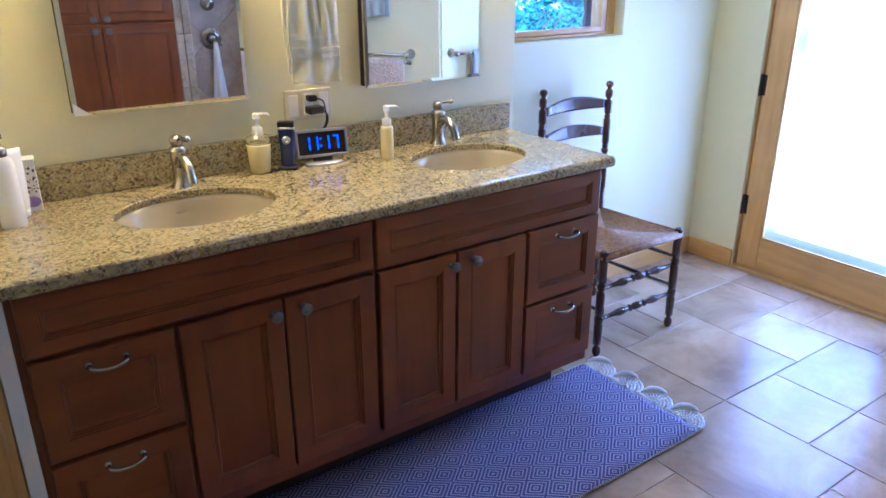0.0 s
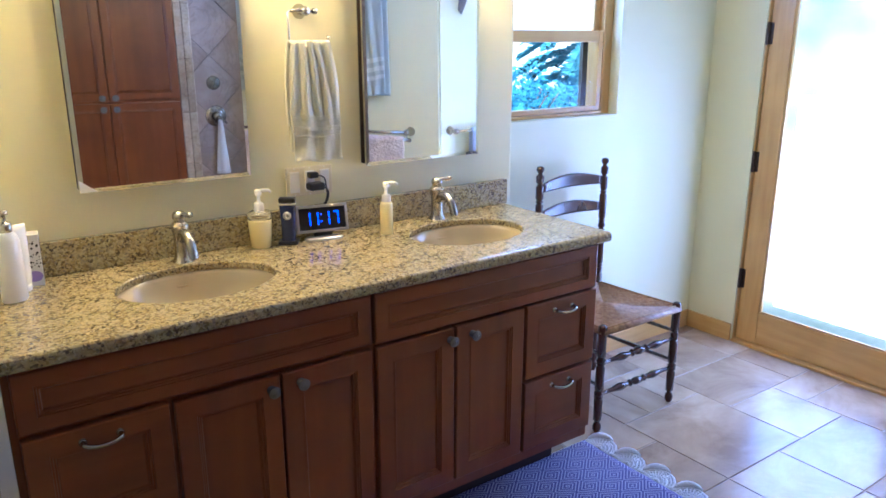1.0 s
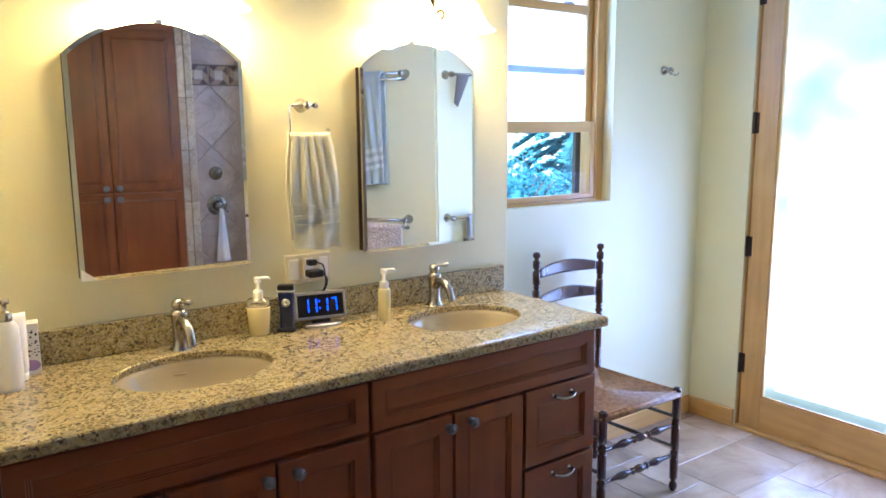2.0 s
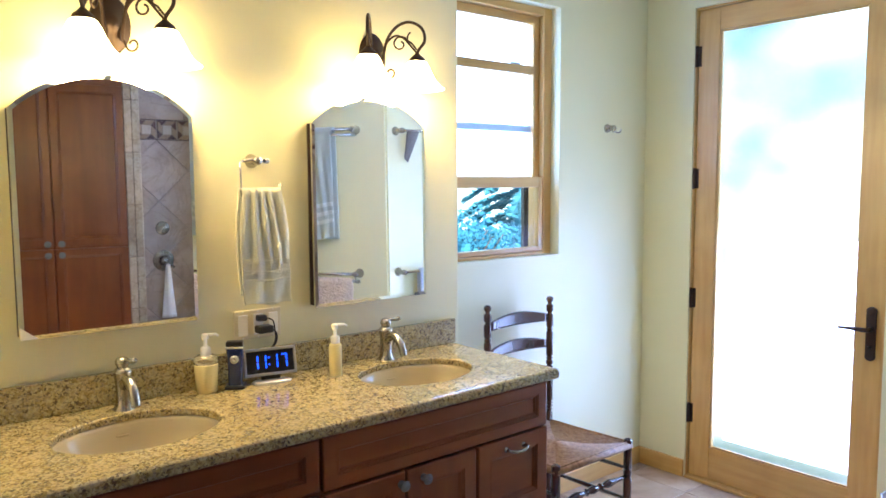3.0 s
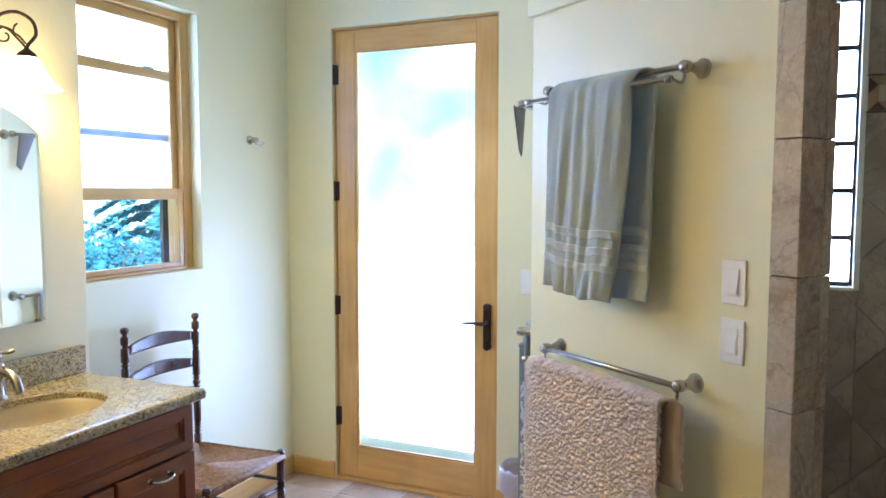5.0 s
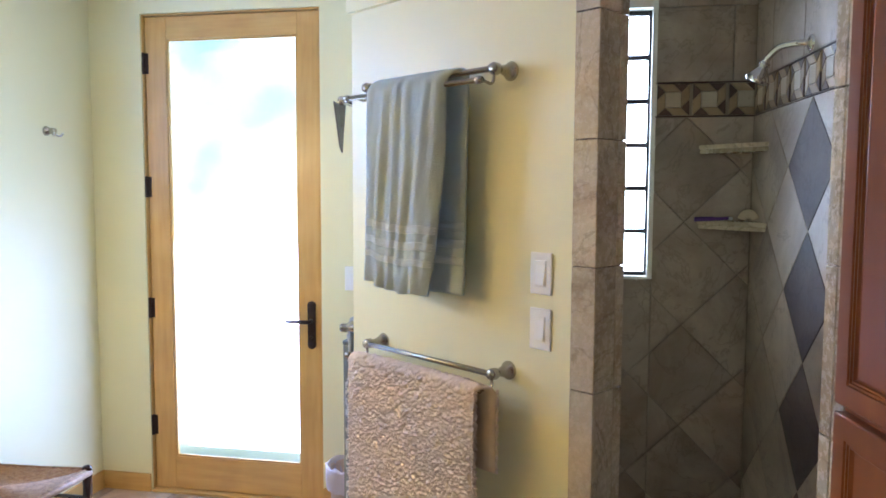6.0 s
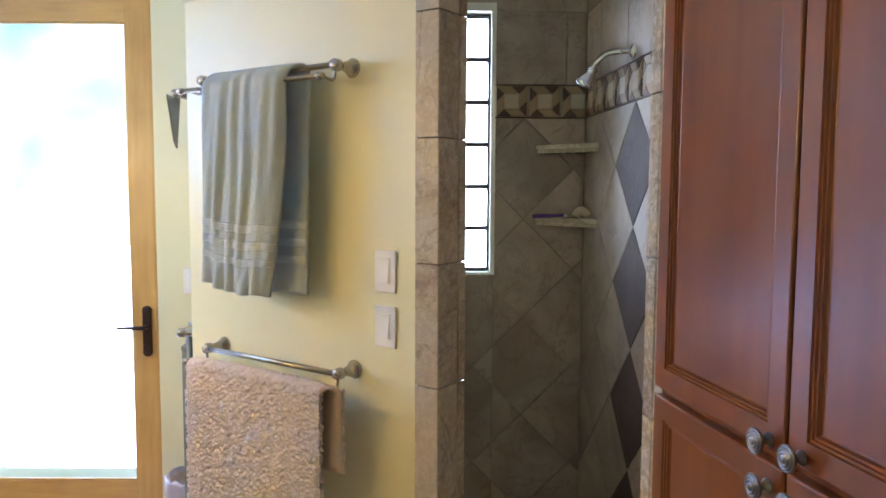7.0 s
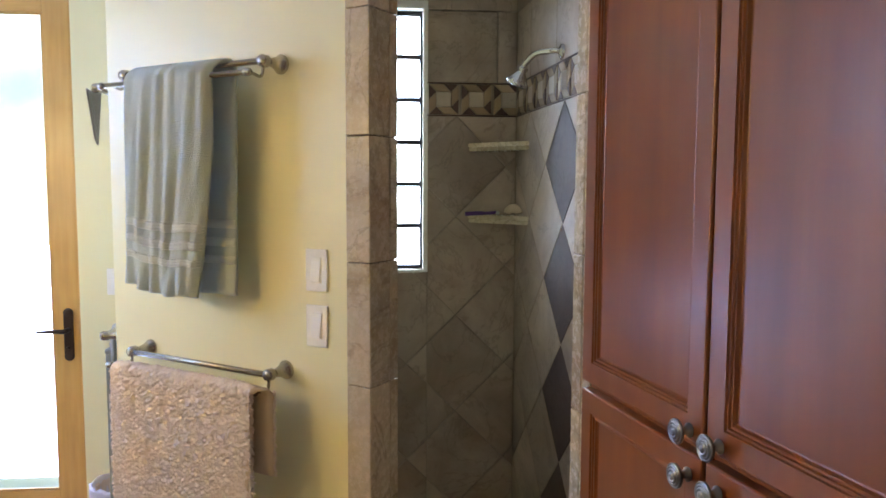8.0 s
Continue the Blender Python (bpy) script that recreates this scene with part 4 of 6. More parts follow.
def drape(bm, x0, x1, z_top, z_front, z_back, y_mid, gap, rows=34, cols=26, wave=0.004, phase=0.0, gather=0.0, thick=0.008, waves=4.0, sag=0.0, shift=0.0):
    """Cloth folded over a bar that runs along x: front fall, round the bar, back fall."""
    grid = []
    lf, lb = z_top - z_front, z_top - z_back
    arc = math.pi * gap / 2
    total = lf + arc + lb
    for i in range(rows):
        s = total * i / (rows - 1)
        row = []
        for j in range(cols):
            q = j / (cols - 1)
            x = x0 + (x1 - x0) * q
            if s < lf:
                z, y, w = z_front + s, y_mid - gap / 2, (lf - s) / lf
            elif s < lf + arc:
                a = (s - lf) / arc * math.pi
                z, y, w = z_top + math.sin(a) * gap / 2, y_mid - math.cos(a) * gap / 2, 0.0
            else:
                k = s - lf - arc
                z, y, w = z_top - k, y_mid + gap / 2, k / lb
            fold = cloth_fold(q, w, z, wave, waves, phase)
            mid = (x0 + x1) / 2
            x = mid + (x - mid) * (1 - gather * (1 - w) ** 2 * 0.6)
            x += 0.004 * math.sin(7 * z + phase + q * 3) * w
            x += shift * min(1.0, max(0.0, (s - lf) / arc + 0.15 * (1 - w) if s >= lf else 0.0))
            y += fold if s < lf + arc else fold * 0.5
            z -= sag * math.sin(math.pi * q) * (1 if s < lf else 0.3) - 0.006 * math.sin(q * 5 + phase) * w
            row.append((x, y, z))
        grid.append(row)
    return sheet(bm, grid, thick)


def ridge(q, centres, widths, heights):
    """Height of a row of rounded folds across the cloth."""
    return sum(h * math.exp(-((q - c) / w) ** 2) for c, w, h in zip(centres, widths, heights))


def fall(bm, surface, rows, cols, thick):
    """A cloth of some thickness over surface(q, s), q across and s along it, both 0 to 1."""
    return sheet(bm, [[surface(j / (cols - 1), i / (rows - 1)) for j in range(cols)] for i in range(rows)], thick)


def one_sheet(front, over, back, cols, nf, no, nb, thick):
    """Front fall, turn over the bar and back fall as one cloth."""
    ways = [(front, 1 - i / nf) for i in range(nf)] + [(over, i / no) for i in range(no)] + [(back, i / nb) for i in range(nb + 1)]
    return sheet(bmesh.new(), [[f(j / (cols - 1), k) for j in range(cols)] for f, k in ways], thick)


def ribbed_band(surface, s0, s1, cols, proud):
    """A strip of three woven ribs that follows the cloth's face."""
    grid = []
    for i in range(13):
        k = i / 12
        rib = proud * (0.80 + 0.20 * abs(math.sin(k * 3 * math.pi)))
        row = []
        for j in range(cols):
            x, y, z = surface(j / (cols - 1), s0 + (s1 - s0) * k)
            row.append((x, y - rib, z))
        grid.append(row)
    return sheet(bmesh.new(), grid, 0.002)


def build_hand_towel():
    t = thing("hand_towel", VAN @ Matrix.Translation((1.022, 0, 0)), "cream terry hand towel with woven band, folded over the towel ring", "towel")

    def front(q, s):
        zl, zr = 1.176, 1.170
        z = 1.519 + (zl + (zr - zl) * q - 1.519) * s
        spread = min(1.0, s * 2.2)
        x0 = -0.068 - 0.014 * math.sin(spread * math.pi / 2) + 0.010 * max(0.0, s - 0.55) / 0.45
        x1 = 0.062 + 0.020 * math.sin(spread * math.pi / 2)
        lean = 0.17 * s
        deep = (0.45 + 0.55 * math.sin(math.pi * min(1.0, 0.12 + s * 1.15))) * (1.0 if s < 0.50 else max(0.35, 1.0 - 3.2 * (s - 0.50)))
        y = ridge(q, (0.08, 0.30 + lean * 0.15, 0.47 + lean, 0.64 + lean * 1.2, 0.90 + 0.2 * lean), (0.085, 0.075, 0.060, 0.052, 0.06), (0.007, 0.010, 0.010, 0.009, 0.007)) * deep
        y += 0.0035 * math.sin(q * 15 + s * 5) * s + 0.0025 * math.sin(s * 19 + q * 7) * s
        z += 0.004 * math.sin(q * 9) * s
        return (x0 + (x1 - x0) * q, -0.070 - y - 0.010 * s, z)

    def back(q, s):
        x, y, z = front(q, s)
        return (x + 0.004 * s, -0.046 + 0.004 * math.sin(q * 11) * s, 1.519 - 0.318 * s)

    def over(q, s):
        a = s * math.pi
        (x, y, z), (bx, by, bz) = front(q, 0.0), back(q, 0.0)
        mid, half = (y + by) / 2, (by - y) / 2
        return (x, mid - math.cos(a) * half, z + 0.012 * math.sin(a) + (bz - z) * s)
    part("cloth", one_sheet(front, over, back, 60, 70, 12, 30, 0.007), M_HANDTOWEL, t, smooth=True)
    for s0, s1 in ((0.60, 0.64), (0.70, 0.735), (0.775, 0.79)):
        part("woven_band", ribbed_band(front, s0, s1, 60, 0.0054), M_HANDTOWEL, t, "ribbed woven band", smooth=True)
    part("hem", ribbed_band(front, 0.975, 0.998, 60, 0.0052), M_HANDTOWEL, t, smooth=True)
    return t


build_hand_towel()


# ---- on the counter ----
CT = 0.9245


def build_pump(x, y, h, slim, level):
    p = thing("soap_dispenser", at(x, y, CT, -30), "clear pump bottle filled with cream soap" if not slim else "slim pump bottle of cream lotion", "soap dispenser")
    if slim:
        part("bottle", turned([(0, 0), (0.019, 0.0), (0.021, 0.003), (0.021, h * 0.50), (0.0205, h * 0.57), (0.017, h * 0.60), (0.012, h * 0.615), (0, h * 0.615)], 26), M_SOAP, p, smooth=True)
    else:
        sh_ = part("bottle", turned([(0.0362, 0.0885), (0.038, 0.100), (0.032, 0.110), (0.016, 0.116), (0.014, 0.124), (0.0125, 0.124), (0.014, 0.1145), (0.031, 0.108), (0.0363, 0.099), (0.0348, 0.0885), (0.0362, 0.0885)], 28), M_CLEARPLAST, p, smooth=True)
        sh_.visible_shadow = False
        part("soap", turned([(0, 0.0), (0.027, 0.0), (0.0305, 0.003), (0.0358, 0.085), (0.0352, 0.0865), (0, 0.087)], 28), M_SOAP, p, "cream liquid soap", smooth=True)
    b = h - 0.055
    bm = turned([(0.0, b - 0.020), (0.014, b - 0.020), (0.015, b - 0.016), (0.015, b + 0.004), (0.011, b + 0.008), (0.006, b + 0.010), (0.005, b + 0.030), (0, b + 0.030)], 20)
    c = part("pump_collar", bm, M_BOTTLE, p, "white pump collar", smooth=True)
    bm = turned([(0, h - 0.024), (0.010, h - 0.024), (0.011, h - 0.014), (0.009, h - 0.008), (0, h - 0.006)], 16)
    tube(bm, [(0, 0, h - 0.013), (0.016, 0, h - 0.011), (0.030, 0, h - 0.010), (0.038, 0, h - 0.016)], [0.006, 0.0055, 0.0045, 0.004], 8)
    part("nozzle", bm, M_BOTTLE, p, "white pump nozzle", smooth=True)
    return p


build_pump(0.827, 2.100, 0.185, False, 0.08)
build_pump(1.222, 2.012, 0.178, True, 0.1)


def build_shaver():
    s = thing("electric_shaver", at(0.912, 2.085, CT, -32), "dark navy electric shaver standing upright in its charger", "shaver")
    part("stand", boxed(-0.030, 0.030, -0.026, 0.030, 0, 0.012, bevel=0.005), M_BLACK, s)
    bm = bmesh.new()
    rows = [(0.012, 0.021, 0.017), (0.03, 0.022, 0.018), (0.06, 0.021, 0.017), (0.095, 0.0235, 0.018), (0.115, 0.025, 0.018), (0.130, 0.0255, 0.017)]
    rings = []
    for z, a, b in rows:
        rings.append([bm.verts.new((a * math.copysign(abs(math.cos(q)) ** 0.6, math.cos(q)), b * math.copysign(abs(math.sin(q)) ** 0.6, math.sin(q)), z)) for q in (2 * math.pi * i / 28 for i in range(28))])
    for a, b in zip(rings, rings[1:]):
        for i in range(28):
            j = (i + 1) % 28
            bm.faces.new((a[i], a[j], b[j], b[i]))
    bm.faces.new(rings[-1])
    part("body", bm, M_NAVY, s, smooth=True)
    part("head", boxed(-0.025, 0.025, -0.015, 0.015, 0.130, 0.146, bevel=0.004), M_BLACK, s, "dark foil head")
    part("head_band", boxed(-0.0262, 0.0262, -0.0178, 0.0178, 0.124, 0.1295, bevel=0.002), M_SILVER, s, "silver band")
    m = Matrix.Translation((0, -0.0185, 0.092)) @ Euler((math.pi / 2, 0, 0)).to_matrix().to_4x4()
    part("button", turned([(0.0, 0.003), (0.006, 0.003), (0.0065, 0.002), (0.0125, 0.002), (0.013, -0.002), (0, -0.002)], 22, m), M_SILVER, s, "round silver button", smooth=True)
    return s


build_shaver()


def build_clock():
    c = thing("digital_clock", at(1.030, 2.088, CT, -12), "silver-framed digital clock with blue numerals reading 11:17", "clock")
    tilt = Matrix.Translation((0, -0.004, 0.020)) @ Euler((math.radians(-12), 0, 0)).to_matrix().to_4x4()
    def tilted(bm):
        bm.transform(tilt)
        return bm
    bm = bmesh.new()
    box(bm, -0.083, 0.083, -0.008, 0.010, 0.078, 0.087, bevel=0.002)
    box(bm, -0.083, 0.083, -0.008, 0.010, 0.0, 0.009, bevel=0.002)
    box(bm, -0.083, -0.075, -0.0075, 0.010, 0.009, 0.078, bevel=0.002)
    box(bm, 0.075, 0.083, -0.0075, 0.010, 0.009, 0.078, bevel=0.002)
    part("frame", tilted(bm), M_SILVER, c)
    part("back_shell", tilted(boxed(-0.078, 0.078, 0.010, 0.026, 0.004, 0.083, bevel=0.005)), M_BLACK, c)
    face = part("display", tilted(boxed(-0.075, 0.075, -0.003, 0.009, 0.009, 0.078)), M_BLACK, c, "black display")
    part("foot", turned([(0, 0), (0.062, 0.0), (0.064, 0.003), (0.058, 0.007), (0, 0.009)], 36, Matrix.Translation((0, -0.012, 0)) @ Matrix.Diagonal((1, 0.45, 1, 1))), M_SILVER, c, "oval silver foot", smooth=True)
    part("stem", boxed(-0.030, 0.030, -0.006, 0.010, 0.006, 0.024, bevel=0.003), M_BLACK, c)
    # seven-segment numerals
    W, HH, t = 0.017, 0.042, 0.0042
    def seg(bm, cx, on):
        zc = 0.0435
        spots = {"t": (cx - W / 2, cx + W / 2, zc + HH / 2 - t, zc + HH / 2), "tr": (cx + W / 2 - t, cx + W / 2, zc + 0.002, zc + HH / 2 - 0.001), "br": (cx + W / 2 - t, cx + W / 2, zc - HH / 2 + 0.001, zc - 0.002)}
        for k in on:
            x0, x1, z0, z1 = spots[k]
            box(bm, x0, x1, -0.0042, -0.0028, z0, z1)
        return bm
    for cx, on in ((-0.046, "tr br"), (-0.020, "tr br"), (0.016, "tr br"), (0.046, "t tr br")):
        part("numeral", tilted(seg(bmesh.new(), cx, on.split())), M_LED, face, "glowing blue numeral")
    bm = bmesh.new()
    for z in (0.032, 0.054):
        box(bm, -0.0055, -0.001, -0.0042, -0.0028, z, z + 0.0045)
    part("colon", tilted(bm), M_LED, face, "glowing blue colon")
    return c


build_clock()


def build_lotion():
    b = thing("lotion_bottle", at(0.150, 1.985, CT, 15), "tall white pump lotion bottle", "bottle")
    prof = [(0.027, 0.0), (0.030, 0.004), (0.0305, 0.05), (0.0295, 0.12), (0.028, 0.150), (0.023, 0.166), (0.014, 0.174), (0.0, 0.174)]
    bm = turned([(0, 0)] + prof, 30)
    for v in bm.verts:
        v.co.y *= 0.72
    part("bottle", bm, M_BOTTLE, b, smooth=True)
    bm = turned([(0.015, 0.172), (0.016, 0.176), (0.016, 0.192), (0.010, 0.196), (0.006, 0.198), (0.006, 0.212), (0.012, 0.214), (0.012, 0.224), (0, 0.225)], 18)
    tube(bm, [(0, 0, 0.219), (-0.02, -0.01, 0.220), (-0.036, -0.018, 0.216)], [0.006, 0.005, 0.004], 8)
    part("pump", bm, M_NICKEL, b, "metallic pump", smooth=True)
    return b


build_lotion()


def build_tube():
    b = thing("cream_tube", at(0.176, 2.062, CT, 20), "white squeeze tube standing on its cap", "tube")
    bm = bmesh.new()
    rows = [(0.018, 0.021, 0.021), (0.03, 0.024, 0.022), (0.10, 0.026, 0.014), (0.155, 0.0275, 0.004), (0.170, 0.0275, 0.0015)]
    rings = [[bm.verts.new((a * math.cos(q), c * math.sin(q), z)) for q in (2 * math.pi * i / 24 for i in range(24))] for z, a, c in rows]
    for a, c in zip(rings, rings[1:]):
        for i in range(24):
            j = (i + 1) % 24
            bm.faces.new((a[i], a[j], c[j], c[i]))
    bm.faces.new(rings[-1])
    part("tube_body", bm, M_BOTTLE, b, smooth=True)
    part("cap", turned([(0, 0), (0.020, 0), (0.021, 0.002), (0.021, 0.018), (0, 0.019)], 24), M_BOTTLE, b, smooth=True)
    return b


build_tube()


def build_box():
    b = thing("carton", at(0.207, 2.104, CT, -8), "small white carton with black dots and a lilac oval", "box")
    part("carton_body", boxed(-0.024, 0.024, -0.024, 0.024, 0, 0.135, bevel=0.001), M_BOTTLE, b)
    rnd = random.Random(4)
    bm = bmesh.new()
    for i in range(46):
        x, z, r = rnd.uniform(-0.021, 0.021), rnd.uniform(0.045, 0.120), rnd.uniform(0.0013, 0.0032)
        lathe(bm, [(r, 0), (r, 0.0005), (0, 0.0006)], 8, Matrix.Translation((x, -0.024, z)) @ Euler((math.pi / 2, 0, 0)).to_matrix().to_4x4())
    for i in range(40):
        y, z, r = rnd.uniform(-0.021, 0.021), rnd.uniform(0.045, 0.120), rnd.uniform(0.0013, 0.0032)
        lathe(bm, [(r, 0), (r, 0.0005), (0, 0.0006)], 8, Matrix.Translation((0.024, y, z)) @ Euler((0, math.pi / 2, 0)).to_matrix().to_4x4())
    part("dot_print", bm, M_BLACK, b, "black dot pattern")
    bm = lathe(bmesh.new(), [(0.019, 0), (0.019, 0.0007), (0, 0.0008)], 24, Matrix.Translation((0.004, -0.024, 0.026)) @ Euler((math.pi / 2, 0, 0)).to_matrix().to_4x4() @ Matrix.Diagonal((1, 0.75, 1, 1)))
    part("oval_print", bm, M_LILAC, b, "lilac oval")
    return b


build_box()


# ---- chair ----
def turning(z0, z1, r, beads, foot=False):
    """Profile of a turned post from z0 to z1 with rings at the heights given."""
    prof = [(0, z0)]
    if foot:
        prof += [(r * 0.55, z0), (r * 0.95, z0 + 0.012), (r * 1.0, z0 + 0.024), (r * 0.85, z0 + 0.036), (r * 0.55, z0 + 0.044), (r * 0.6, z0 + 0.050), (r * 0.95, z0 + 0.056)]
    else:
        prof += [(r, z0)]
    for b in beads:
        prof += [(r, b - 0.013), (r * 0.68, b - 0.009), (r * 0.68, b - 0.006), (r * 1.05, b), (r * 0.68, b + 0.006), (r * 0.68, b + 0.009), (r, b + 0.013)]
    return prof + [(r, z1)]


def build_chair():
    c = thing("ladder_back_chair", at(2.312, 2.045, 0), "dark turned-wood ladder-back chair with a woven rush seat beside the vanity", "chair")
    fy, by = -0.215, 0.205
    for x in (-0.227, 0.227):
        prof = turning(0.0, 0.452, 0.018, (0.155, 0.175, 0.30, 0.32), True) + [(0.0165, 0.458), (0.010, 0.463), (0, 0.464)]
        part("leg", turned(prof, 18, Matrix.Translation((x, fy, 0))), M_CHAIR, c, smooth=True)
    for x in (-0.195, 0.195):
        prof = turning(0.0, 0.94, 0.0165, (0.50, 0.53, 0.70, 0.74, 0.875), True)
        prof += [(0.010, 0.947), (0.010, 0.952), (0.0165, 0.960), (0.0165, 0.985), (0.010, 0.992), (0.009, 0.998), (0.015, 1.006), (0.017, 1.014), (0.013, 1.024), (0, 1.028)]
        part("back_post", turned(prof, 18, Matrix.Translation((x, by, 0))), M_CHAIR, c, smooth=True)
    for z in (0.935, 0.815, 0.690):
        bm = bmesh.new()
        grid = []
        for i in range(7):
            v = i / 6
            row = []
            for j in range(15):
                q = j / 14
                s = math.sin(math.pi * q)
                top = z + 0.012 + 0.026 * s
                bot = z - 0.022 + 0.004 * s
                row.append((-0.185 + 0.37 * q, by + 0.018 * s, bot + (top - bot) * v))
            grid.append(row)
        part("slat", sheet(bm, grid, 0.010), M_CHAIR, c, smooth=True)

    def rung(a, b, r, fancy):
        A, B = Vector(a), Vector(b)
        Ln = (B - A).length
        rot = (B - A).to_track_quat("Z", "Y").to_matrix().to_4x4()
        if fancy:
            k = Ln
            prof = [(0, 0), (r * 0.6, 0), (r * 0.7, k * 0.10), (r * 0.75, k * 0.16), (r * 1.25, k * 0.24), (r * 1.3, k * 0.28), (r * 0.75, k * 0.36), (r * 0.6, k * 0.385), (r * 1.2, k * 0.40), (r * 0.6, k * 0.415), (r * 0.65, k * 0.43), (r * 1.15, k * 0.46), (r * 1.3, k * 0.5)]
            prof += [(rr, k - zz) for rr, zz in prof[-2::-1]]
        else:
            prof = [(0, 0), (r * 0.7, 0), (r, Ln * 0.5), (r * 0.7, Ln), (0, Ln)]
        part("rung", turned(prof, 14, Matrix.Translation(A) @ rot), M_CHAIR, c, smooth=True)
    rung((-0.215, fy, 0.300), (0.215, fy, 0.300), 0.013, True)
    rung((-0.215, fy, 0.165), (0.215, fy, 0.165), 0.013, True)
    for x in (-1, 1):
        rung((x * 0.222, fy, 0.335), (x * 0.200, by, 0.335), 0.010, False)
        rung((x * 0.222, fy, 0.200), (x * 0.200, by, 0.200), 0.010, False)
    rung((-0.185, by, 0.265), (0.185, by, 0.265), 0.010, False)
    # rush seat: cords that run in to the two diagonals
    bm = bmesh.new()
    F0, F1, B1, B0 = Vector((-0.232, fy - 0.008, 0)), Vector((0.232, fy - 0.008, 0)), Vector((0.198, by + 0.004, 0)), Vector((-0.198, by + 0.004, 0))
    mid = Vector((0, -0.01, 0))
    nseg = 30
    for A, B in ((F0, F1), (F1, B1), (B1, B0), (B0, F0)):
        for i in range(nseg):
            k = (i + 0.5) / nseg
            p, q = A.lerp(mid, k), B.lerp(mid, k)
            z = 0.446 - 0.010 * math.sin(math.pi * min(1, k * 1.1)) + (0.004 if k < 0.04 else 0)
            w = 0.45 / nseg * 0.5
            pts = [(p.x, p.y, z), (p.lerp(q, 0.5).x, p.lerp(q, 0.5).y, z - 0.002), (q.x, q.y, z)]
            tube(bm, pts, 0.0046, 6)
    tagged(part("seat", bm, M_RUSH, c, "woven golden-brown rush seat", smooth=True), kind="stuff")
    bm = bmesh.new()
    for A, B in ((F0, F1), (F1, B1), (B1, B0), (B0, F0)):
        tube(bm, [(A.x, A.y, 0.434), (B.x, B.y, 0.434)], 0.014, 10)
    part("seat_rail", bm, M_RUSH, c, "rush-wrapped seat rails", smooth=True)
    return c


build_chair()


# ---- rug ----
def build_rug():
    r = thing("rug", at(1.19, 1.522, 0.0045), "blue and white diamond-weave cotton rug with crocheted end trim", "rug")
    grid = [[(-0.83 + 1.62 * j / 60, -0.275 + 0.55 * i / 12, 0.004 + 0.0015 * math.sin(j * 0.35) * math.sin(i * 0.6)) for j in range(61)] for i in range(13)]
    part("weave", sheet(bmesh.new(), grid, 0.006), M_RUG, r, smooth=True)
    for y in (-0.277, 0.277):
        bm = bmesh.new()
        for j in range(202):
            x = -0.83 + 0.008 * j
            tube(bm, [(x, y - 0.003, 0.004), (x + 0.002, y, 0.0075), (x + 0.004, y + 0.003, 0.004)], 0.0017, 4)
        tagged(part("selvedge", bm, M_LACE, r, "row of white binding stitches"), kind="stuff")
    for side in (1,):
        for k in range(4):
            cy = -0.275 + 0.55 * (k + 0.5) / 4 - 0.004
            bm = bmesh.new()
            x0 = 0.792
            # lace fan: arcs and spokes of cord with open holes, its far lobe curled up
            lean = 0.010
            def spot(r_, a_):
                return (x0 + 1.22 * r_ * math.cos(a_), cy + r_ * math.sin(a_) + lean * math.cos(a_) * r_ / 0.07)
            for rr, cord in ((0.012, 0.0060), (0.027, 0.0044), (0.040, 0.0044), (0.053, 0.0046), (0.064, 0.0075)):
                pts = []
                for i in range(25):
                    a = -math.pi / 2 + math.pi * i / 24
                    w = 1 + 0.035 * math.sin(i * 3.2)
                    x, y = spot(rr * w, a)
                    pts.append((x, y, 0.004 + 0.0015 * math.sin(i * 1.7)))
                tube(bm, pts, cord, 6)
            for i in range(15):
                a = -math.pi / 2 + math.pi * i / 14
                tube(bm, [(*spot(0.012, a), 0.004), (*spot(0.064, a), 0.005)], 0.0034, 5)
            rim = []
            for i in range(15):
                a = -0.15 + 1.55 * i / 14
                x, y = spot(0.066, a)
                rim.append((x + 0.004, y + 0.003, 0.010 + 0.006 * math.sin(math.pi * i / 14)))
            tube(bm, rim, [0.004 + 0.0075 * math.sin(math.pi * i / 14) ** 0.6 for i in range(15)], 9)
            part("lace_fan", bm, M_LACE, r, "white crocheted scallop", smooth=True)
    return r


build_rug()


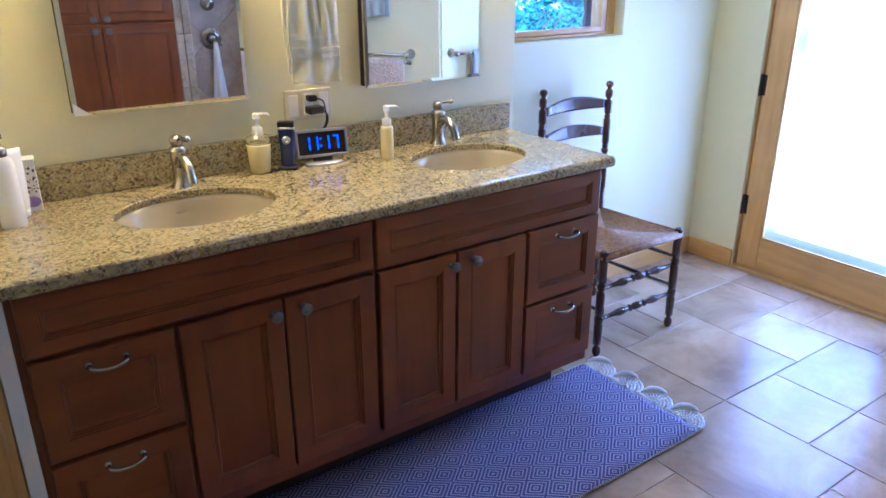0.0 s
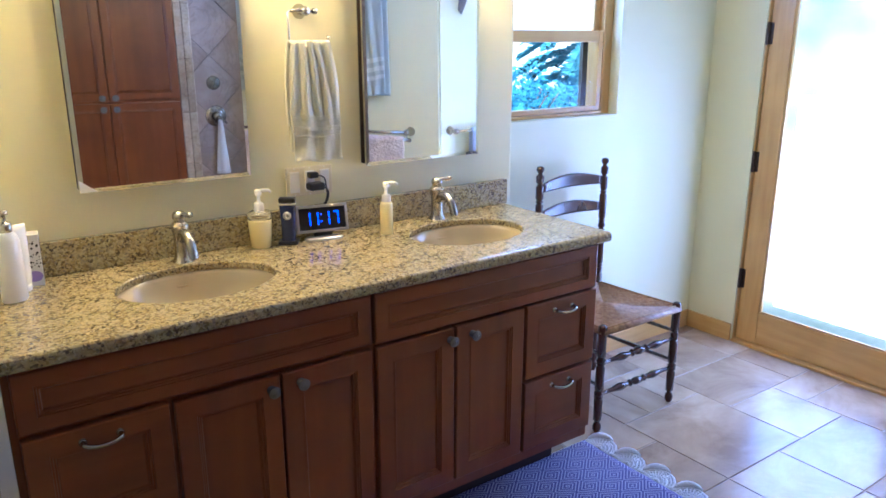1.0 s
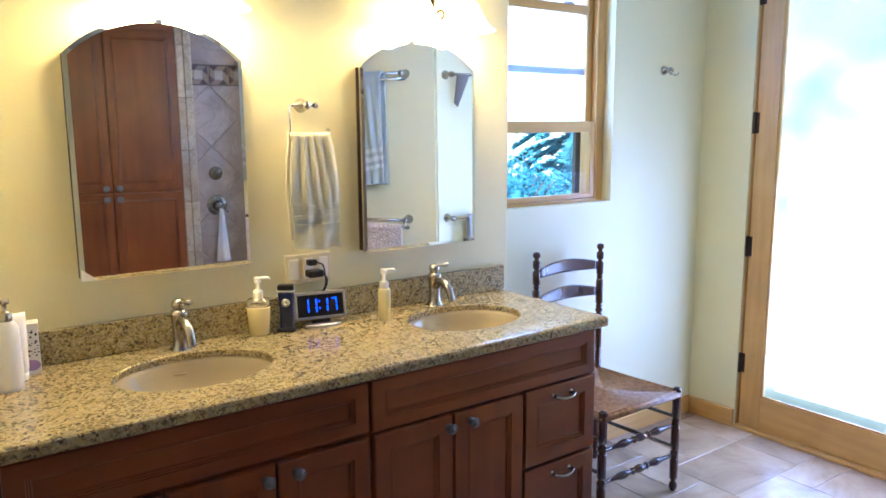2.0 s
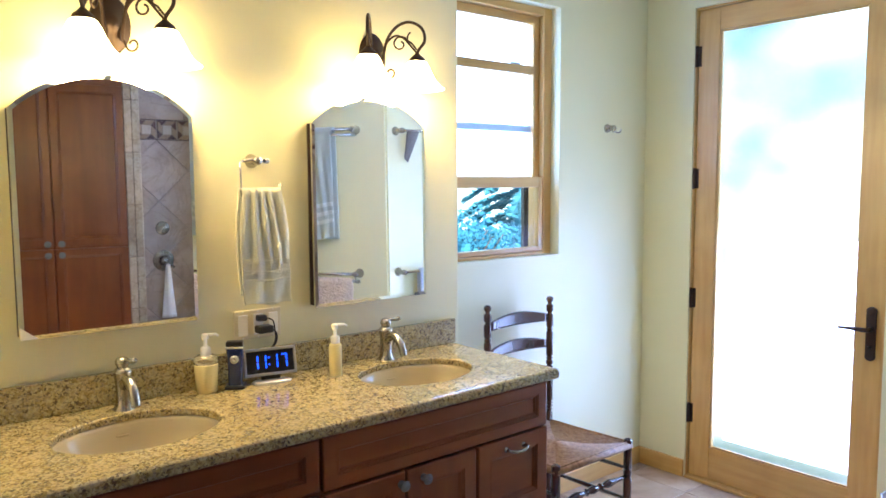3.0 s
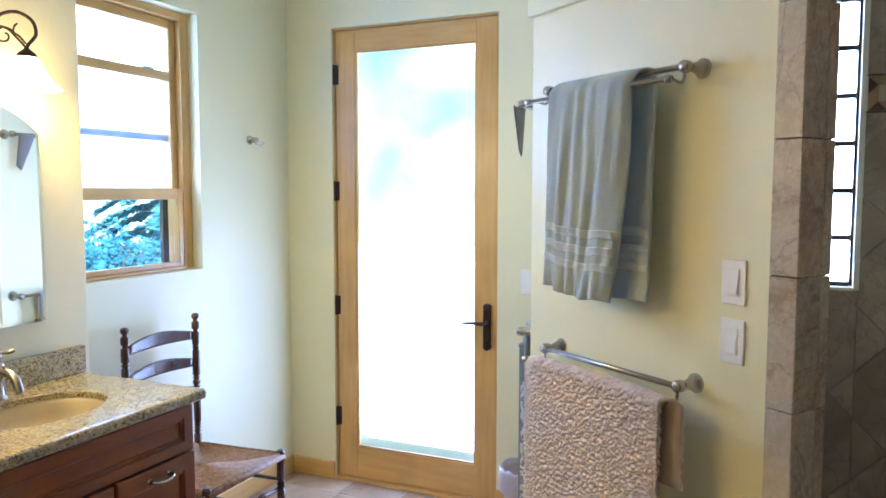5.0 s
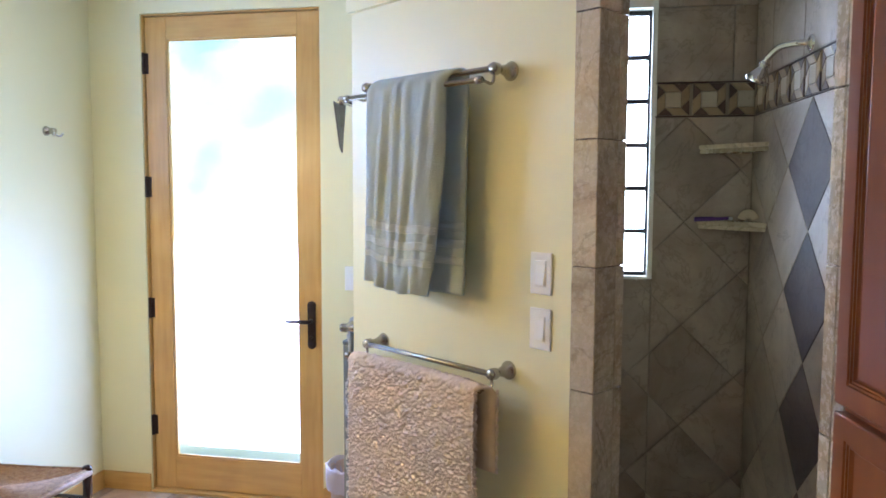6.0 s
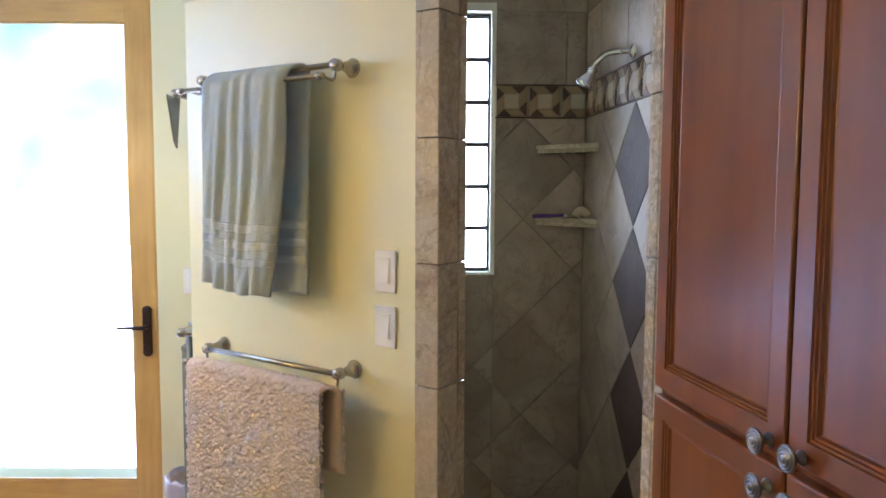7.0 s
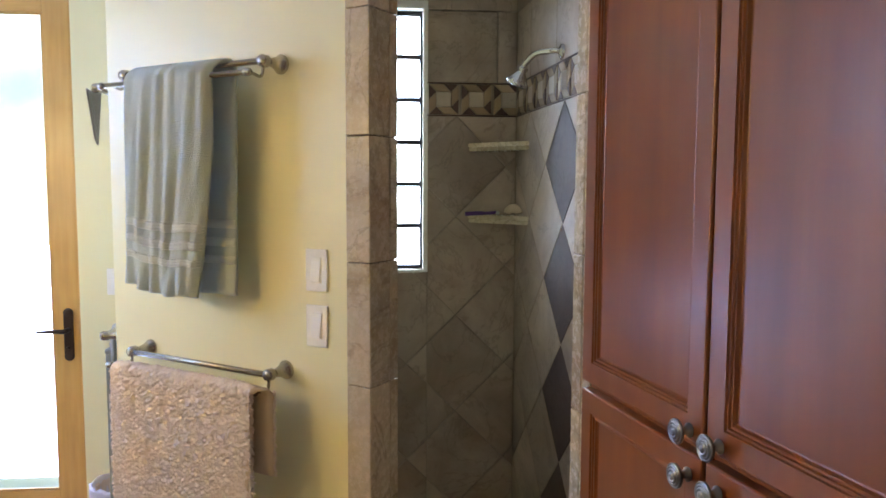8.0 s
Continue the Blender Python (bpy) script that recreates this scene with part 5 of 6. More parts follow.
# ---- towel wall ----
def build_rack(frame_m, name, label, x0, x1, z, group):
    """Two-bar rack: flared posts with a bar between them and a lower, further bar hung from hooks."""
    t = thing(name, frame_m @ Matrix.Translation((0, 0, z)), label, "towel rack", group)
    for x in (x0, x1):
        part("post", cone_post(bmesh.new(), x, 0.0, 0.072, r=0.027), M_NICKEL, t, smooth=True)
        part("hook_arm", tubed(curve_points([(x, -0.072, -0.008), (x, -0.073, -0.030), (x + 0.0, -0.082, -0.042), (x, -0.100, -0.040), (x - 0.0, -0.118, -0.036)], 5), 0.0042, 8), M_NICKEL, t, smooth=True)
    part("upper_bar", tubed([(x0, -0.072, 0), (x1, -0.072, 0)], 0.0085, 14), M_NICKEL, t, "polished nickel bar", smooth=True)
    part("lower_bar", tubed([(x0 - 0.03, -0.125, -0.036), (x1 - 0.012, -0.125, -0.036)], 0.0075, 14), M_NICKEL, t, "polished nickel bar", smooth=True)
    for x in (x0 - 0.036, x1 - 0.006):
        part("end_cap", turned([(0, -0.012), (0.009, -0.011), (0.011, -0.004), (0.011, 0.004), (0.009, 0.011), (0, 0.012)], 14, Matrix.Translation((x, -0.125, -0.036)) @ Euler((0, math.pi / 2, 0)).to_matrix().to_4x4()), M_NICKEL, t, smooth=True)
    return t


build_rack(TOW, "towel_rack", "two-bar brushed nickel towel rack high on the angled wall", 0.175, 0.735, 1.882, "towel racks")
build_rack(TOW, "towel_rack", "two-bar brushed nickel towel rack low on the angled wall", 0.172, 0.738, 1.036, "towel racks")


def build_bath_towel():
    t = thing("bath_towel", TOW, "sage grey terry bath towel with pale stripes, folded over the rack", "towel")

    def front(q, s):
        z = 1.845 + (1.266 - 0.024 * min(1.0, q * 2.2) - 1.845) * s + 0.003 * math.sin(q * 17) * s
        x0 = 0.276 - 0.012 * s
        x1 = 0.600 - 0.070 * max(0.0, (s - 0.30) / 0.70) ** 1.3
        slant = 0.05 * (1 - s)
        deep = (0.25 + 0.75 * math.sin(math.pi * min(0.86, 0.05 + s))) * (1.0 if s < 0.66 else 1.0 - 0.5 * (s - 0.66) / 0.34)
        y = ridge(q, (0.05, 0.19 + slant, 0.385 + slant, 0.545 + slant, 0.765 + 0.6 * slant), (0.07, 0.052, 0.050, 0.048, 0.075), (0.006, 0.015, 0.014, 0.015, 0.014)) * deep
        # scalloped hem below the stripes
        low = max(0.0, (s - 0.84) / 0.16)
        y += low * 0.009 * math.sin(q * 31 + 1.0) + 0.0015 * math.sin(q * 47 + s * 9)
        side = max(0.0, q - 0.90) / 0.10
        return (x0 + (x1 - x0) * q, -0.143 - y + 0.020 * side * side, z)

    def back(q, s):
        x = 0.278 + 0.354 * q
        return (x - 0.012 * s, -0.066 - 0.005 * math.sin(q * 21 + 1) * s - (0.004 * math.sin(s * 40) * max(0.0, s - 0.75) * 3 if q > 0.8 else 0.0), 1.871 - 0.625 * s)

    def over(q, s):
        a = s * math.pi
        (x, y, z), (bx, by, bz) = front(q, 0.0), back(q, 0.0)
        mid, half = (y + by) / 2, (by - y) / 2
        k = s * s * (3 - 2 * s)
        return (x + (bx - x) * k, mid - math.cos(a) * half, z + 0.030 * math.sin(a) + (bz - z) * k)
    part("cloth", one_sheet(front, over, back, 90, 100, 20, 60, 0.010), M_TOWEL, t, smooth=True)
    for s0, s1 in ((0.660, 0.700), (0.742, 0.782), (0.824, 0.860)):
        part("woven_band", ribbed_band(front, s0, s1, 90, 0.0072), M_TOWEL_BAND, t, "pale ribbed woven stripe", smooth=True)
        part("woven_band", fall(bmesh.new(), lambda q, s: (lambda p: (p[0], p[1] - 0.0058, p[2]))(back(0.62 + 0.38 * q, s0 + (s1 - s0) * s)), 3, 24, 0.002), M_TOWEL_BAND, t, "pale ribbed woven stripe", smooth=True)
    return t


build_bath_towel()


def build_bath_mat():
    t = thing("bath_mat", TOW, "beige shaggy bath mat with rubber backing, hung over the lower rack", "bath mat")
    part("backing", drape(bmesh.new(), 0.172, 0.730, 0.992, 0.42, 0.775, -0.122, 0.042, rows=40, cols=24, wave=0.003, phase=0.4, waves=1.5, thick=0.008, shift=0.05), M_RUBBER, t, "tan rubber backing", smooth=True)
    rnd = random.Random(11)
    verts, faces = [], []
    # curly pile: front fall and over the top of the bar
    nc, nr = 210, 230
    x0, x1, zb, zt, ym, rr = 0.166, 0.738, 0.42, 0.992, -0.122, 0.022
    lf, arc = zt - zb, math.pi * rr
    for i in range(nr):
        s = (lf + arc * 0.95) * i / (nr - 1)
        for j in range(nc):
            x = x0 + (x1 - x0) * j / (nc - 1)
            if s < lf:
                p, nrm = Vector((x, ym - rr, zb + s)), Vector((0, -1, 0))
            else:
                a = (s - lf) / rr
                p, nrm = Vector((x, ym - rr * math.cos(a), zt + rr * math.sin(a))), Vector((0, -math.cos(a), math.sin(a)))
            k = Vector((x * 0.92, s * 1.25, 0.0))
            warp = noise.noise_vector(k * 30.0) * 0.016
            d = noise.voronoi((k + warp) * 76.0)[0]
            fine = noise.voronoi((k + warp * 0.5) * 170.0)[0]
            curl = max(0.0, 1.0 - (d[0] * 1.05) ** 2) * 0.50 + 0.26 * min(1.0, 2.2 * (d[1] - d[0])) + 0.34 * (1 - fine[0])
            lump = noise.noise(k * 13.0) * 0.9 + noise.noise(k * 300.0) * 0.30
            edge = min(1.0, 10 * min(j, nc - 1 - j) / nc)
            h = (0.003 + 0.0108 * max(0.0, curl) ** 1.4 + 0.0042 * lump) * (0.35 + 0.65 * edge)
            t2 = Vector((0.25, 0, -0.6)) * (curl - 0.5) * 0.006
            t2.x += 0.004 * noise.noise(Vector((s * 40.0, 3.0 if j < nc / 2 else 7.0, 0))) * (1 - edge)
            verts.append(tuple(p + nrm * h + t2))
    for i in range(nr - 1):
        for j in range(nc - 1):
            q = i * nc + j
            faces.append((q, q + 1, q + nc + 1, q + nc))

    def tuft(p, nrm, ln, r):
        nrm = nrm.normalized()
        tip = p + nrm * ln * 0.75 + Vector((rnd.uniform(-1, 1), rnd.uniform(-0.3, 0.3), rnd.uniform(-1.3, 0.2))) * ln * 0.55
        s = nrm.orthogonal().normalized()
        w = nrm.cross(s)
        midp = (p + tip) / 2 + nrm * ln * 0.35
        i0 = len(verts)
        a0 = rnd.uniform(0, 6.28)
        for c0, k in ((p, 0.8), (midp, 1.15), (tip, 0.75)):
            for i in range(5):
                a = a0 + i * 2 * math.pi / 5
                verts.append(tuple(c0 + (s * math.cos(a) + w * math.sin(a)) * r * k))
        for q in (0, 5):
            for i in range(5):
                j = (i + 1) % 5
                faces.append((i0 + q + i, i0 + q + j, i0 + q + 5 + j, i0 + q + 5 + i))
        faces.append(tuple(i0 + 10 + i for i in range(5)))
    for edge in (0.170, 0.732):
        sg = -1 if edge < 0.4 else 1
        for i in range(420):
            tuft(Vector((edge, -0.140 + rnd.uniform(-0.006, 0.008), 0.42 + rnd.random() * 0.58)), Vector((sg, -0.5, 0)), rnd.uniform(0.006, 0.010), 0.0030)
    for i in range(120):
        tuft(Vector((0.781, -0.100 + rnd.uniform(-0.003, 0.003), 0.77 + rnd.random() * 0.24)), Vector((1, 0.4, 0)), 0.005, 0.0022)
    me = bpy.data.meshes.new("shag")
    me.from_pydata(verts, [], faces)
    me.materials.append(M_SHAG)
    ob = new("shag", me)
    ob.parent = t
    tagged(ob, "beige shag pile", kind="stuff")
    for f in me.polygons:
        f.use_smooth = True
    return t


build_bath_mat()


def build_switch(m, label):
    s = thing("light_switch", m, label, "light switch")
    part("plate", boxed(-0.037, 0.037, -0.006, -0.0005, -0.058, 0.058, bevel=0.003), M_WHITE, s)
    part("rocker_frame", boxed(-0.0185, 0.0185, -0.008, -0.005, -0.036, 0.036, bevel=0.0015), M_WHITE, s)
    bm = boxed(-0.0155, 0.0155, -0.012, -0.007, -0.031, 0.031, bevel=0.0015)
    for v in bm.verts:
        if v.co.y < -0.008:
            v.co.y += 0.0045 * (v.co.z + 0.031) / 0.062
    part("rocker", bm, M_ROCKER, s)
    for z in (-0.047, 0.047):
        part("screw", turned([(0, 0), (0.003, 0), (0.0025, 0.001), (0, 0.0012)], 10, Matrix.Translation((0, -0.006, z)) @ Euler((math.pi / 2, 0, 0)).to_matrix().to_4x4()), M_WHITE, s)
    return s


build_switch(TOW @ Matrix.Translation((0.853, 0, 1.325)), "cream rocker switch on the angled wall, upper of two")
build_switch(TOW @ Matrix.Translation((0.853, 0, 1.172)), "cream rocker switch on the angled wall, lower of two")
build_switch(DOOR @ Matrix.Translation((1.362, 0, 1.13)), "cream rocker switch beside the garden door")

# robe hook on the window wall
hk = thing("robe_hook", WIN @ Matrix.Translation((3.045, 0, 1.815)), "small nickel robe hook on the window wall", "robe hook")
part("post", cone_post(bmesh.new(), 0, 0, 0.040, r=0.022), M_NICKEL, hk, smooth=True)
part("prong", tubed(curve_points([(0, -0.036, -0.004), (0.010, -0.048, -0.020), (0.022, -0.060, -0.022), (0.030, -0.066, -0.008)], 5), 0.0045, 8), M_CHROME, hk, smooth=True)
part("prong", tubed(curve_points([(0, -0.036, -0.004), (-0.010, -0.048, -0.020), (-0.022, -0.060, -0.022), (-0.030, -0.066, -0.008)], 5), 0.0045, 8), M_CHROME, hk, smooth=True)

# return wall: bars and cloths that show in the mirror and past the corner
RET = wall_frame(3.372, 0.725, -1, 0)


def build_bar(z, label):
    t = thing("towel_bar", RET @ Matrix.Translation((0, 0, z)), label, "towel bar")
    for x in (0.16, 0.765):
        part("post", cone_post(bmesh.new(), x, 0.0, 0.066, r=0.026), M_NICKEL, t, smooth=True)
    part("bar", tubed([(0.16, -0.066, 0), (0.765, -0.066, 0)], 0.008, 12), M_NICKEL, t, smooth=True)
    return t


build_bar(1.872, "nickel towel bar high on the return wall")
build_bar(1.040, "nickel towel bar low on the return wall")
t = thing("washcloth", RET, "taupe cloth hanging from one corner of the bar", "cloth")
grid = []
for i in range(14):
    k = i / 13
    grid.append([(0.655 + (0.755 - 0.655) * q * (1 - 0.75 * k) + 0.08 * k, -0.066 - 0.010 - 0.030 * (1 - k) * (0.4 + 0.6 * math.sin(q * 2.5)), 1.872 - 0.185 * k * (1 - 0.12 * q)) for q in [j / 9 for j in range(10)]])
part("cloth", sheet(bmesh.new(), grid, 0.006), M_DARKCLOTH, t, smooth=True)
t = thing("blue_towel", RET, "pale blue towel folded over the low bar", "towel")
part("cloth", drape(bmesh.new(), 0.25, 0.66, 1.043, 0.58, 0.62, -0.066, 0.026, rows=34, cols=24, wave=0.004, thick=0.008), M_BLUECLOTH, t, smooth=True)


# ---- nook: hamper and bin ----
def build_hamper():
    h = thing("laundry_hamper", at(2.93, 0.797, 0), "tall grey-framed hamper with a printed fabric bag", "hamper")
    for x in (-0.11, 0.11):
        for y in (-0.052, 0.052):
            part("post", boxed(x - 0.011, x + 0.011, y - 0.011, y + 0.011, 0, 0.93, bevel=0.003), M_GREYWOOD, h)
    for y in (-0.052, 0.052):
        part("rail", boxed(-0.098, 0.098, y - 0.009, y + 0.009, 0.895, 0.93, bevel=0.003), M_GREYWOOD, h)
        part("rail", boxed(-0.098, 0.098, y - 0.009, y + 0.009, 0.08, 0.11, bevel=0.003), M_GREYWOOD, h)
    part("lid", boxed(-0.125, 0.125, -0.066, 0.066, 0.931, 0.950, bevel=0.006), M_GREYWOOD, h)
    part("bag", boxed(-0.125, 0.10, -0.040, 0.058, 0.10, 0.80, bevel=0.012), M_PRINT, h, "printed fabric bag")
    cl = thing("folded_cloth", at(2.93, 0.797, 0.951), "pale blue cloth folded on the hamper", "cloth")
    part("cloth", boxed(-0.10, 0.10, -0.055, 0.058, 0, 0.022, bevel=0.009), M_BLUECLOTH, cl)
    return h


build_hamper()


def build_bin():
    b = thing("waste_bin", at(3.17, 0.935, 0), "tan plastic wastebasket with a crumpled clear liner", "wastebasket")
    part("bucket", turned([(0, 0.0), (0.085, 0.0), (0.09, 0.005), (0.115, 0.285), (0.119, 0.29), (0.113, 0.291), (0.107, 0.28), (0.083, 0.010), (0, 0.010)], 30), M_BIN, b, smooth=True)
    bm = bmesh.new()
    seg = 40
    rnd = random.Random(8)
    rows = []
    for k, (r, z) in enumerate(((0.122, 0.20), (0.125, 0.25), (0.126, 0.300), (0.118, 0.310), (0.106, 0.27), (0.098, 0.20))):
        rows.append([bm.verts.new(((r + rnd.uniform(-0.004, 0.005)) * math.cos(2 * math.pi * i / seg), (r + rnd.uniform(-0.004, 0.005)) * math.sin(2 * math.pi * i / seg), z + rnd.uniform(-0.008, 0.008))) for i in range(seg)])
    for a, c_ in zip(rows, rows[1:]):
        for i in range(seg):
            j = (i + 1) % seg
            bm.faces.new((a[i], a[j], c_[j], c_[i]))
    part("liner", bm, M_LINER, b, "crumpled plastic liner", smooth=True)
    return b


build_bin()


# ---- linen cabinet ----
def build_linen():
    c = thing("linen_cabinet", CAB, "tall cherry-stained linen cabinet with framed upper and lower double doors", "cabinet")
    W = 0.832
    bm = bmesh.new()
    box(bm, 0.0, 0.018, 0.022, 0.60, 0.0, 2.50)
    box(bm, W - 0.018, W, 0.022, 0.60, 0.0, 2.50)
    box(bm, 0.018, W - 0.018, 0.58, 0.60, 0.0, 2.50)
    box(bm, 0.018, W - 0.018, 0.03, 0.58, 2.48, 2.50)
    box(bm, 0.018, W - 0.018, 0.03, 0.58, 1.145, 1.165)
    box(bm, 0.018, W - 0.018, 0.03, 0.58, 0.08, 0.10)
    part("carcass", bm, M_CHERRY, c)
    bm = bmesh.new()
    box(bm, 0.0, 0.03, 0.0205, 0.04, 0.0, 2.50)
    box(bm, W - 0.03, W, 0.0205, 0.04, 0.0, 2.50)
    box(bm, 0.392, 0.430, 0.0205, 0.04, 0.0, 2.50)
    for z0, z1 in ((0.0, 0.10), (1.12, 1.19), (2.125, 2.50)):
        box(bm, 0.03, 0.392, 0.021, 0.04, z0, z1)
        box(bm, 0.430, W - 0.03, 0.021, 0.04, z0, z1)
    part("face_frame", bm, M_CHERRY, c)
    s = 0.041
    for x0, x1, kx in ((0.000, 0.407, 0.372), (0.413, 0.820, 0.446)):
        d = panel_front("upper_door", c, x0, x1, 1.173, 2.140, 0.020, depth=0.021, stile=s)
        knob(d, kx, -0.001, 1.190, 0.0195)
        d = panel_front("lower_door", c, x0, x1, 0.11, 1.157, 0.020, depth=0.021, stile=s)
        knob(d, kx, -0.001, 1.122, 0.0195)
    bm = boxed(-0.01, W + 0.01, 0.0, 0.60, 2.50, 2.56, bevel=0.01)
    part("cornice", bm, M_CHERRY_X, c)
    return c


build_linen()


# ---- outside: ground, trees, shrubs ----
structure("ground", boxed(-900, 900, -900, 900, -0.62, -0.35), M_LAWN, "sunlit pale gravel and dry lawn round the house", "ground")


def build_conifer(x, y, h, r, seed, fine=1.0, soft=0.6, limbs_n=60, base=0.03):
    rnd = random.Random(seed)
    t = thing("spruce_tree", at(x, y, -0.36), "blue-green spruce with drooping tiered boughs in the garden", "tree", "garden spruces")
    part("trunk", tubed([(0, 0, 0), (0.02, 0, h * 0.5), (0, 0.01, h)], [r * 0.07, r * 0.045, 0.01], 10), M_BARK, t)
    limbs = bmesh.new()
    verts, faces = [], []
    for k in range(limbs_n):
        f = (k + rnd.random()) / limbs_n
        z = h * (base + (0.97 - base) * f)
        ln = r * (1 - f) ** 0.8 * rnd.uniform(0.7, 1.1) + 0.1
        a = k * 2.4 + rnd.uniform(-0.3, 0.3)
        d = Vector((math.cos(a), math.sin(a), 0))
        pts = [Vector((0, 0, z)) + d * ln * q + Vector((0, 0, 0.12 * ln * math.sin(q * 2.4) - 0.28 * ln * q * q)) for q in (0, 0.25, 0.5, 0.75, 1)]
        tube(limbs, pts, [0.03 * (1 - q) + 0.006 for q in (0, 0.25, 0.5, 0.75, 1)], 5)
        n = int((70 + 190 * (1 - f)) * fine)
        for i in range(n):
            q = 0.12 + 0.88 * rnd.random() ** 0.75
            j = min(3, int(q * 4))
            p = pts[j].lerp(pts[j + 1], q * 4 - j)
            side = Vector((-d.y, d.x, 0)) * rnd.choice((-1, 1))
            dirn = (d * rnd.uniform(0.3, 1.0) + side * rnd.uniform(0.3, 1.2) + Vector((0, 0, rnd.uniform(-0.45, 0.25)))).normalized()
            s = rnd.uniform(0.12, 0.30) / fine ** soft * (0.6 + 0.5 * (1 - f))
            w = dirn.cross(Vector((0, 0, 1))).normalized() * s * 0.20
            u_ = Vector((0, 0, 1)) * s * 0.12
            i0 = len(verts)
            for v in (p - w, p + w, p + dirn * s * 0.6 + w * 0.8 - u_ * 0.4, p + dirn * s, p + dirn * s * 0.6 - w * 0.8 - u_ * 0.4, p + dirn * s * 0.4 + u_):
                verts.append(tuple(v))
            faces += [(i0, i0 + 1, i0 + 5), (i0 + 1, i0 + 2, i0 + 5), (i0 + 2, i0 + 3, i0 + 5), (i0 + 3, i0 + 4, i0 + 5), (i0 + 4, i0, i0 + 5)]
    part("limb", limbs, M_BARK, t)
    me = bpy.data.meshes.new("crown")
    me.from_pydata(verts, [], faces)
    me.materials.append(M_NEEDLE)
    ob = new("crown", me)
    ob.parent = t
    tagged(ob, "tufts of blue-green needles")
    return t


build_conifer(9.8, 9.0, 6.5, 2.0, 3, 3.4, 0.42, 130)
build_conifer(15.5, 13.5, 9.0, 2.8, 5)
build_conifer(15.5, 8.4, 8.5, 2.9, 9, 4.2, 0.1, 78, 0.22)
build_conifer(16.0, 5.9, 5.2, 2.6, 12, 0.8, 0.1, 34, 0.55)


def build_shrub(x, y, r, seed):
    rnd = random.Random(seed)
    t = thing("shrub", at(x, y, -0.36), "dense blue-green garden shrub", "shrub", "garden shrubs")
    bm = bmesh.new()
    for k in range(9):
        a = k * 0.7
        tube(bm, [(0, 0, 0), (0.4 * r * math.cos(a), 0.4 * r * math.sin(a), r * 0.5), (0.7 * r * math.cos(a), 0.7 * r * math.sin(a), r * 0.95)], [0.03, 0.02, 0.006], 5)
    part("stem", bm, M_BARK, t)
    verts, faces = [], []
    for i in range(8000):
        d = Vector((rnd.gauss(0, 1), rnd.gauss(0, 1), abs(rnd.gauss(0, 1)))).normalized()
        k = rnd.uniform(0.55, 1.05) * (1 + 0.14 * math.sin(d.x * 7 + seed) * math.cos(d.y * 6))
        p = Vector((d.x * r, d.y * r, d.z * r * 1.05 + 0.05)) * k
        s = rnd.uniform(0.06, 0.12)
        q = Vector((rnd.gauss(0, 1), rnd.gauss(0, 1), rnd.gauss(0, 1))).normalized()
        o = q.orthogonal().normalized()
        i0 = len(verts)
        for v in (p, p + q * s * 0.5 + o * s * 0.3, p + q * s, p + q * s * 0.5 - o * s * 0.3):
            verts.append(tuple(v))
        faces.append((i0, i0 + 1, i0 + 2, i0 + 3))
    me = bpy.data.meshes.new("foliage")
    me.from_pydata(verts, [], faces)
    me.materials.append(M_SHRUB)
    ob = new("foliage", me)
    ob.parent = t
    return t


for i, (x, y, r) in enumerate(((6.5, 7.9, 1.25), (7.7, 8.4, 1.2), (8.6, 7.3, 1.1))):
    build_shrub(x, y, r, 20 + i)


# ---- shower fittings ----
def build_shower_head():
    s = thing("shower_fixture", SHR @ Matrix.Translation((0.585, 0, 2.0)), "chrome shower head on a curved arm from the tiled wall", "shower")
    m = Euler((math.pi / 2, 0, 0)).to_matrix().to_4x4()
    part("flange", turned([(0, 0), (0.026, 0), (0.028, 0.004), (0.016, 0.010), (0.010, 0.014)], 22, m), M_CHROME, s, smooth=True)
    part("arm", tubed(curve_points([(0, 0, 0), (-0.012, -0.035, 0.003), (-0.055, -0.075, 0.0), (-0.090, -0.098, -0.024), (-0.100, -0.104, -0.042)], 7), 0.0105, 12), M_CHROME, s, smooth=True)
    d = Vector((-0.35, -0.30, -0.80)).normalized()
    rot = Matrix.Translation((-0.100, -0.104, -0.040)) @ d.to_track_quat("Z", "Y").to_matrix().to_4x4() @ Matrix.Diagonal((1.05, 1.05, 0.78, 1))
    part("head", turned([(0.010, -0.006), (0.016, 0.0), (0.017, 0.012), (0.013, 0.016), (0.015, 0.022), (0.030, 0.050), (0.037, 0.064), (0.037, 0.076), (0.034, 0.080), (0, 0.080)], 26, rot), M_CHROME, s, smooth=True)
    part("face_plate", turned([(0, 0.0805), (0.033, 0.0805), (0.031, 0.084), (0.012, 0.086), (0, 0.086)], 26, rot), M_BLACK, s, "dark nozzle face", smooth=True)
    return s


build_shower_head()


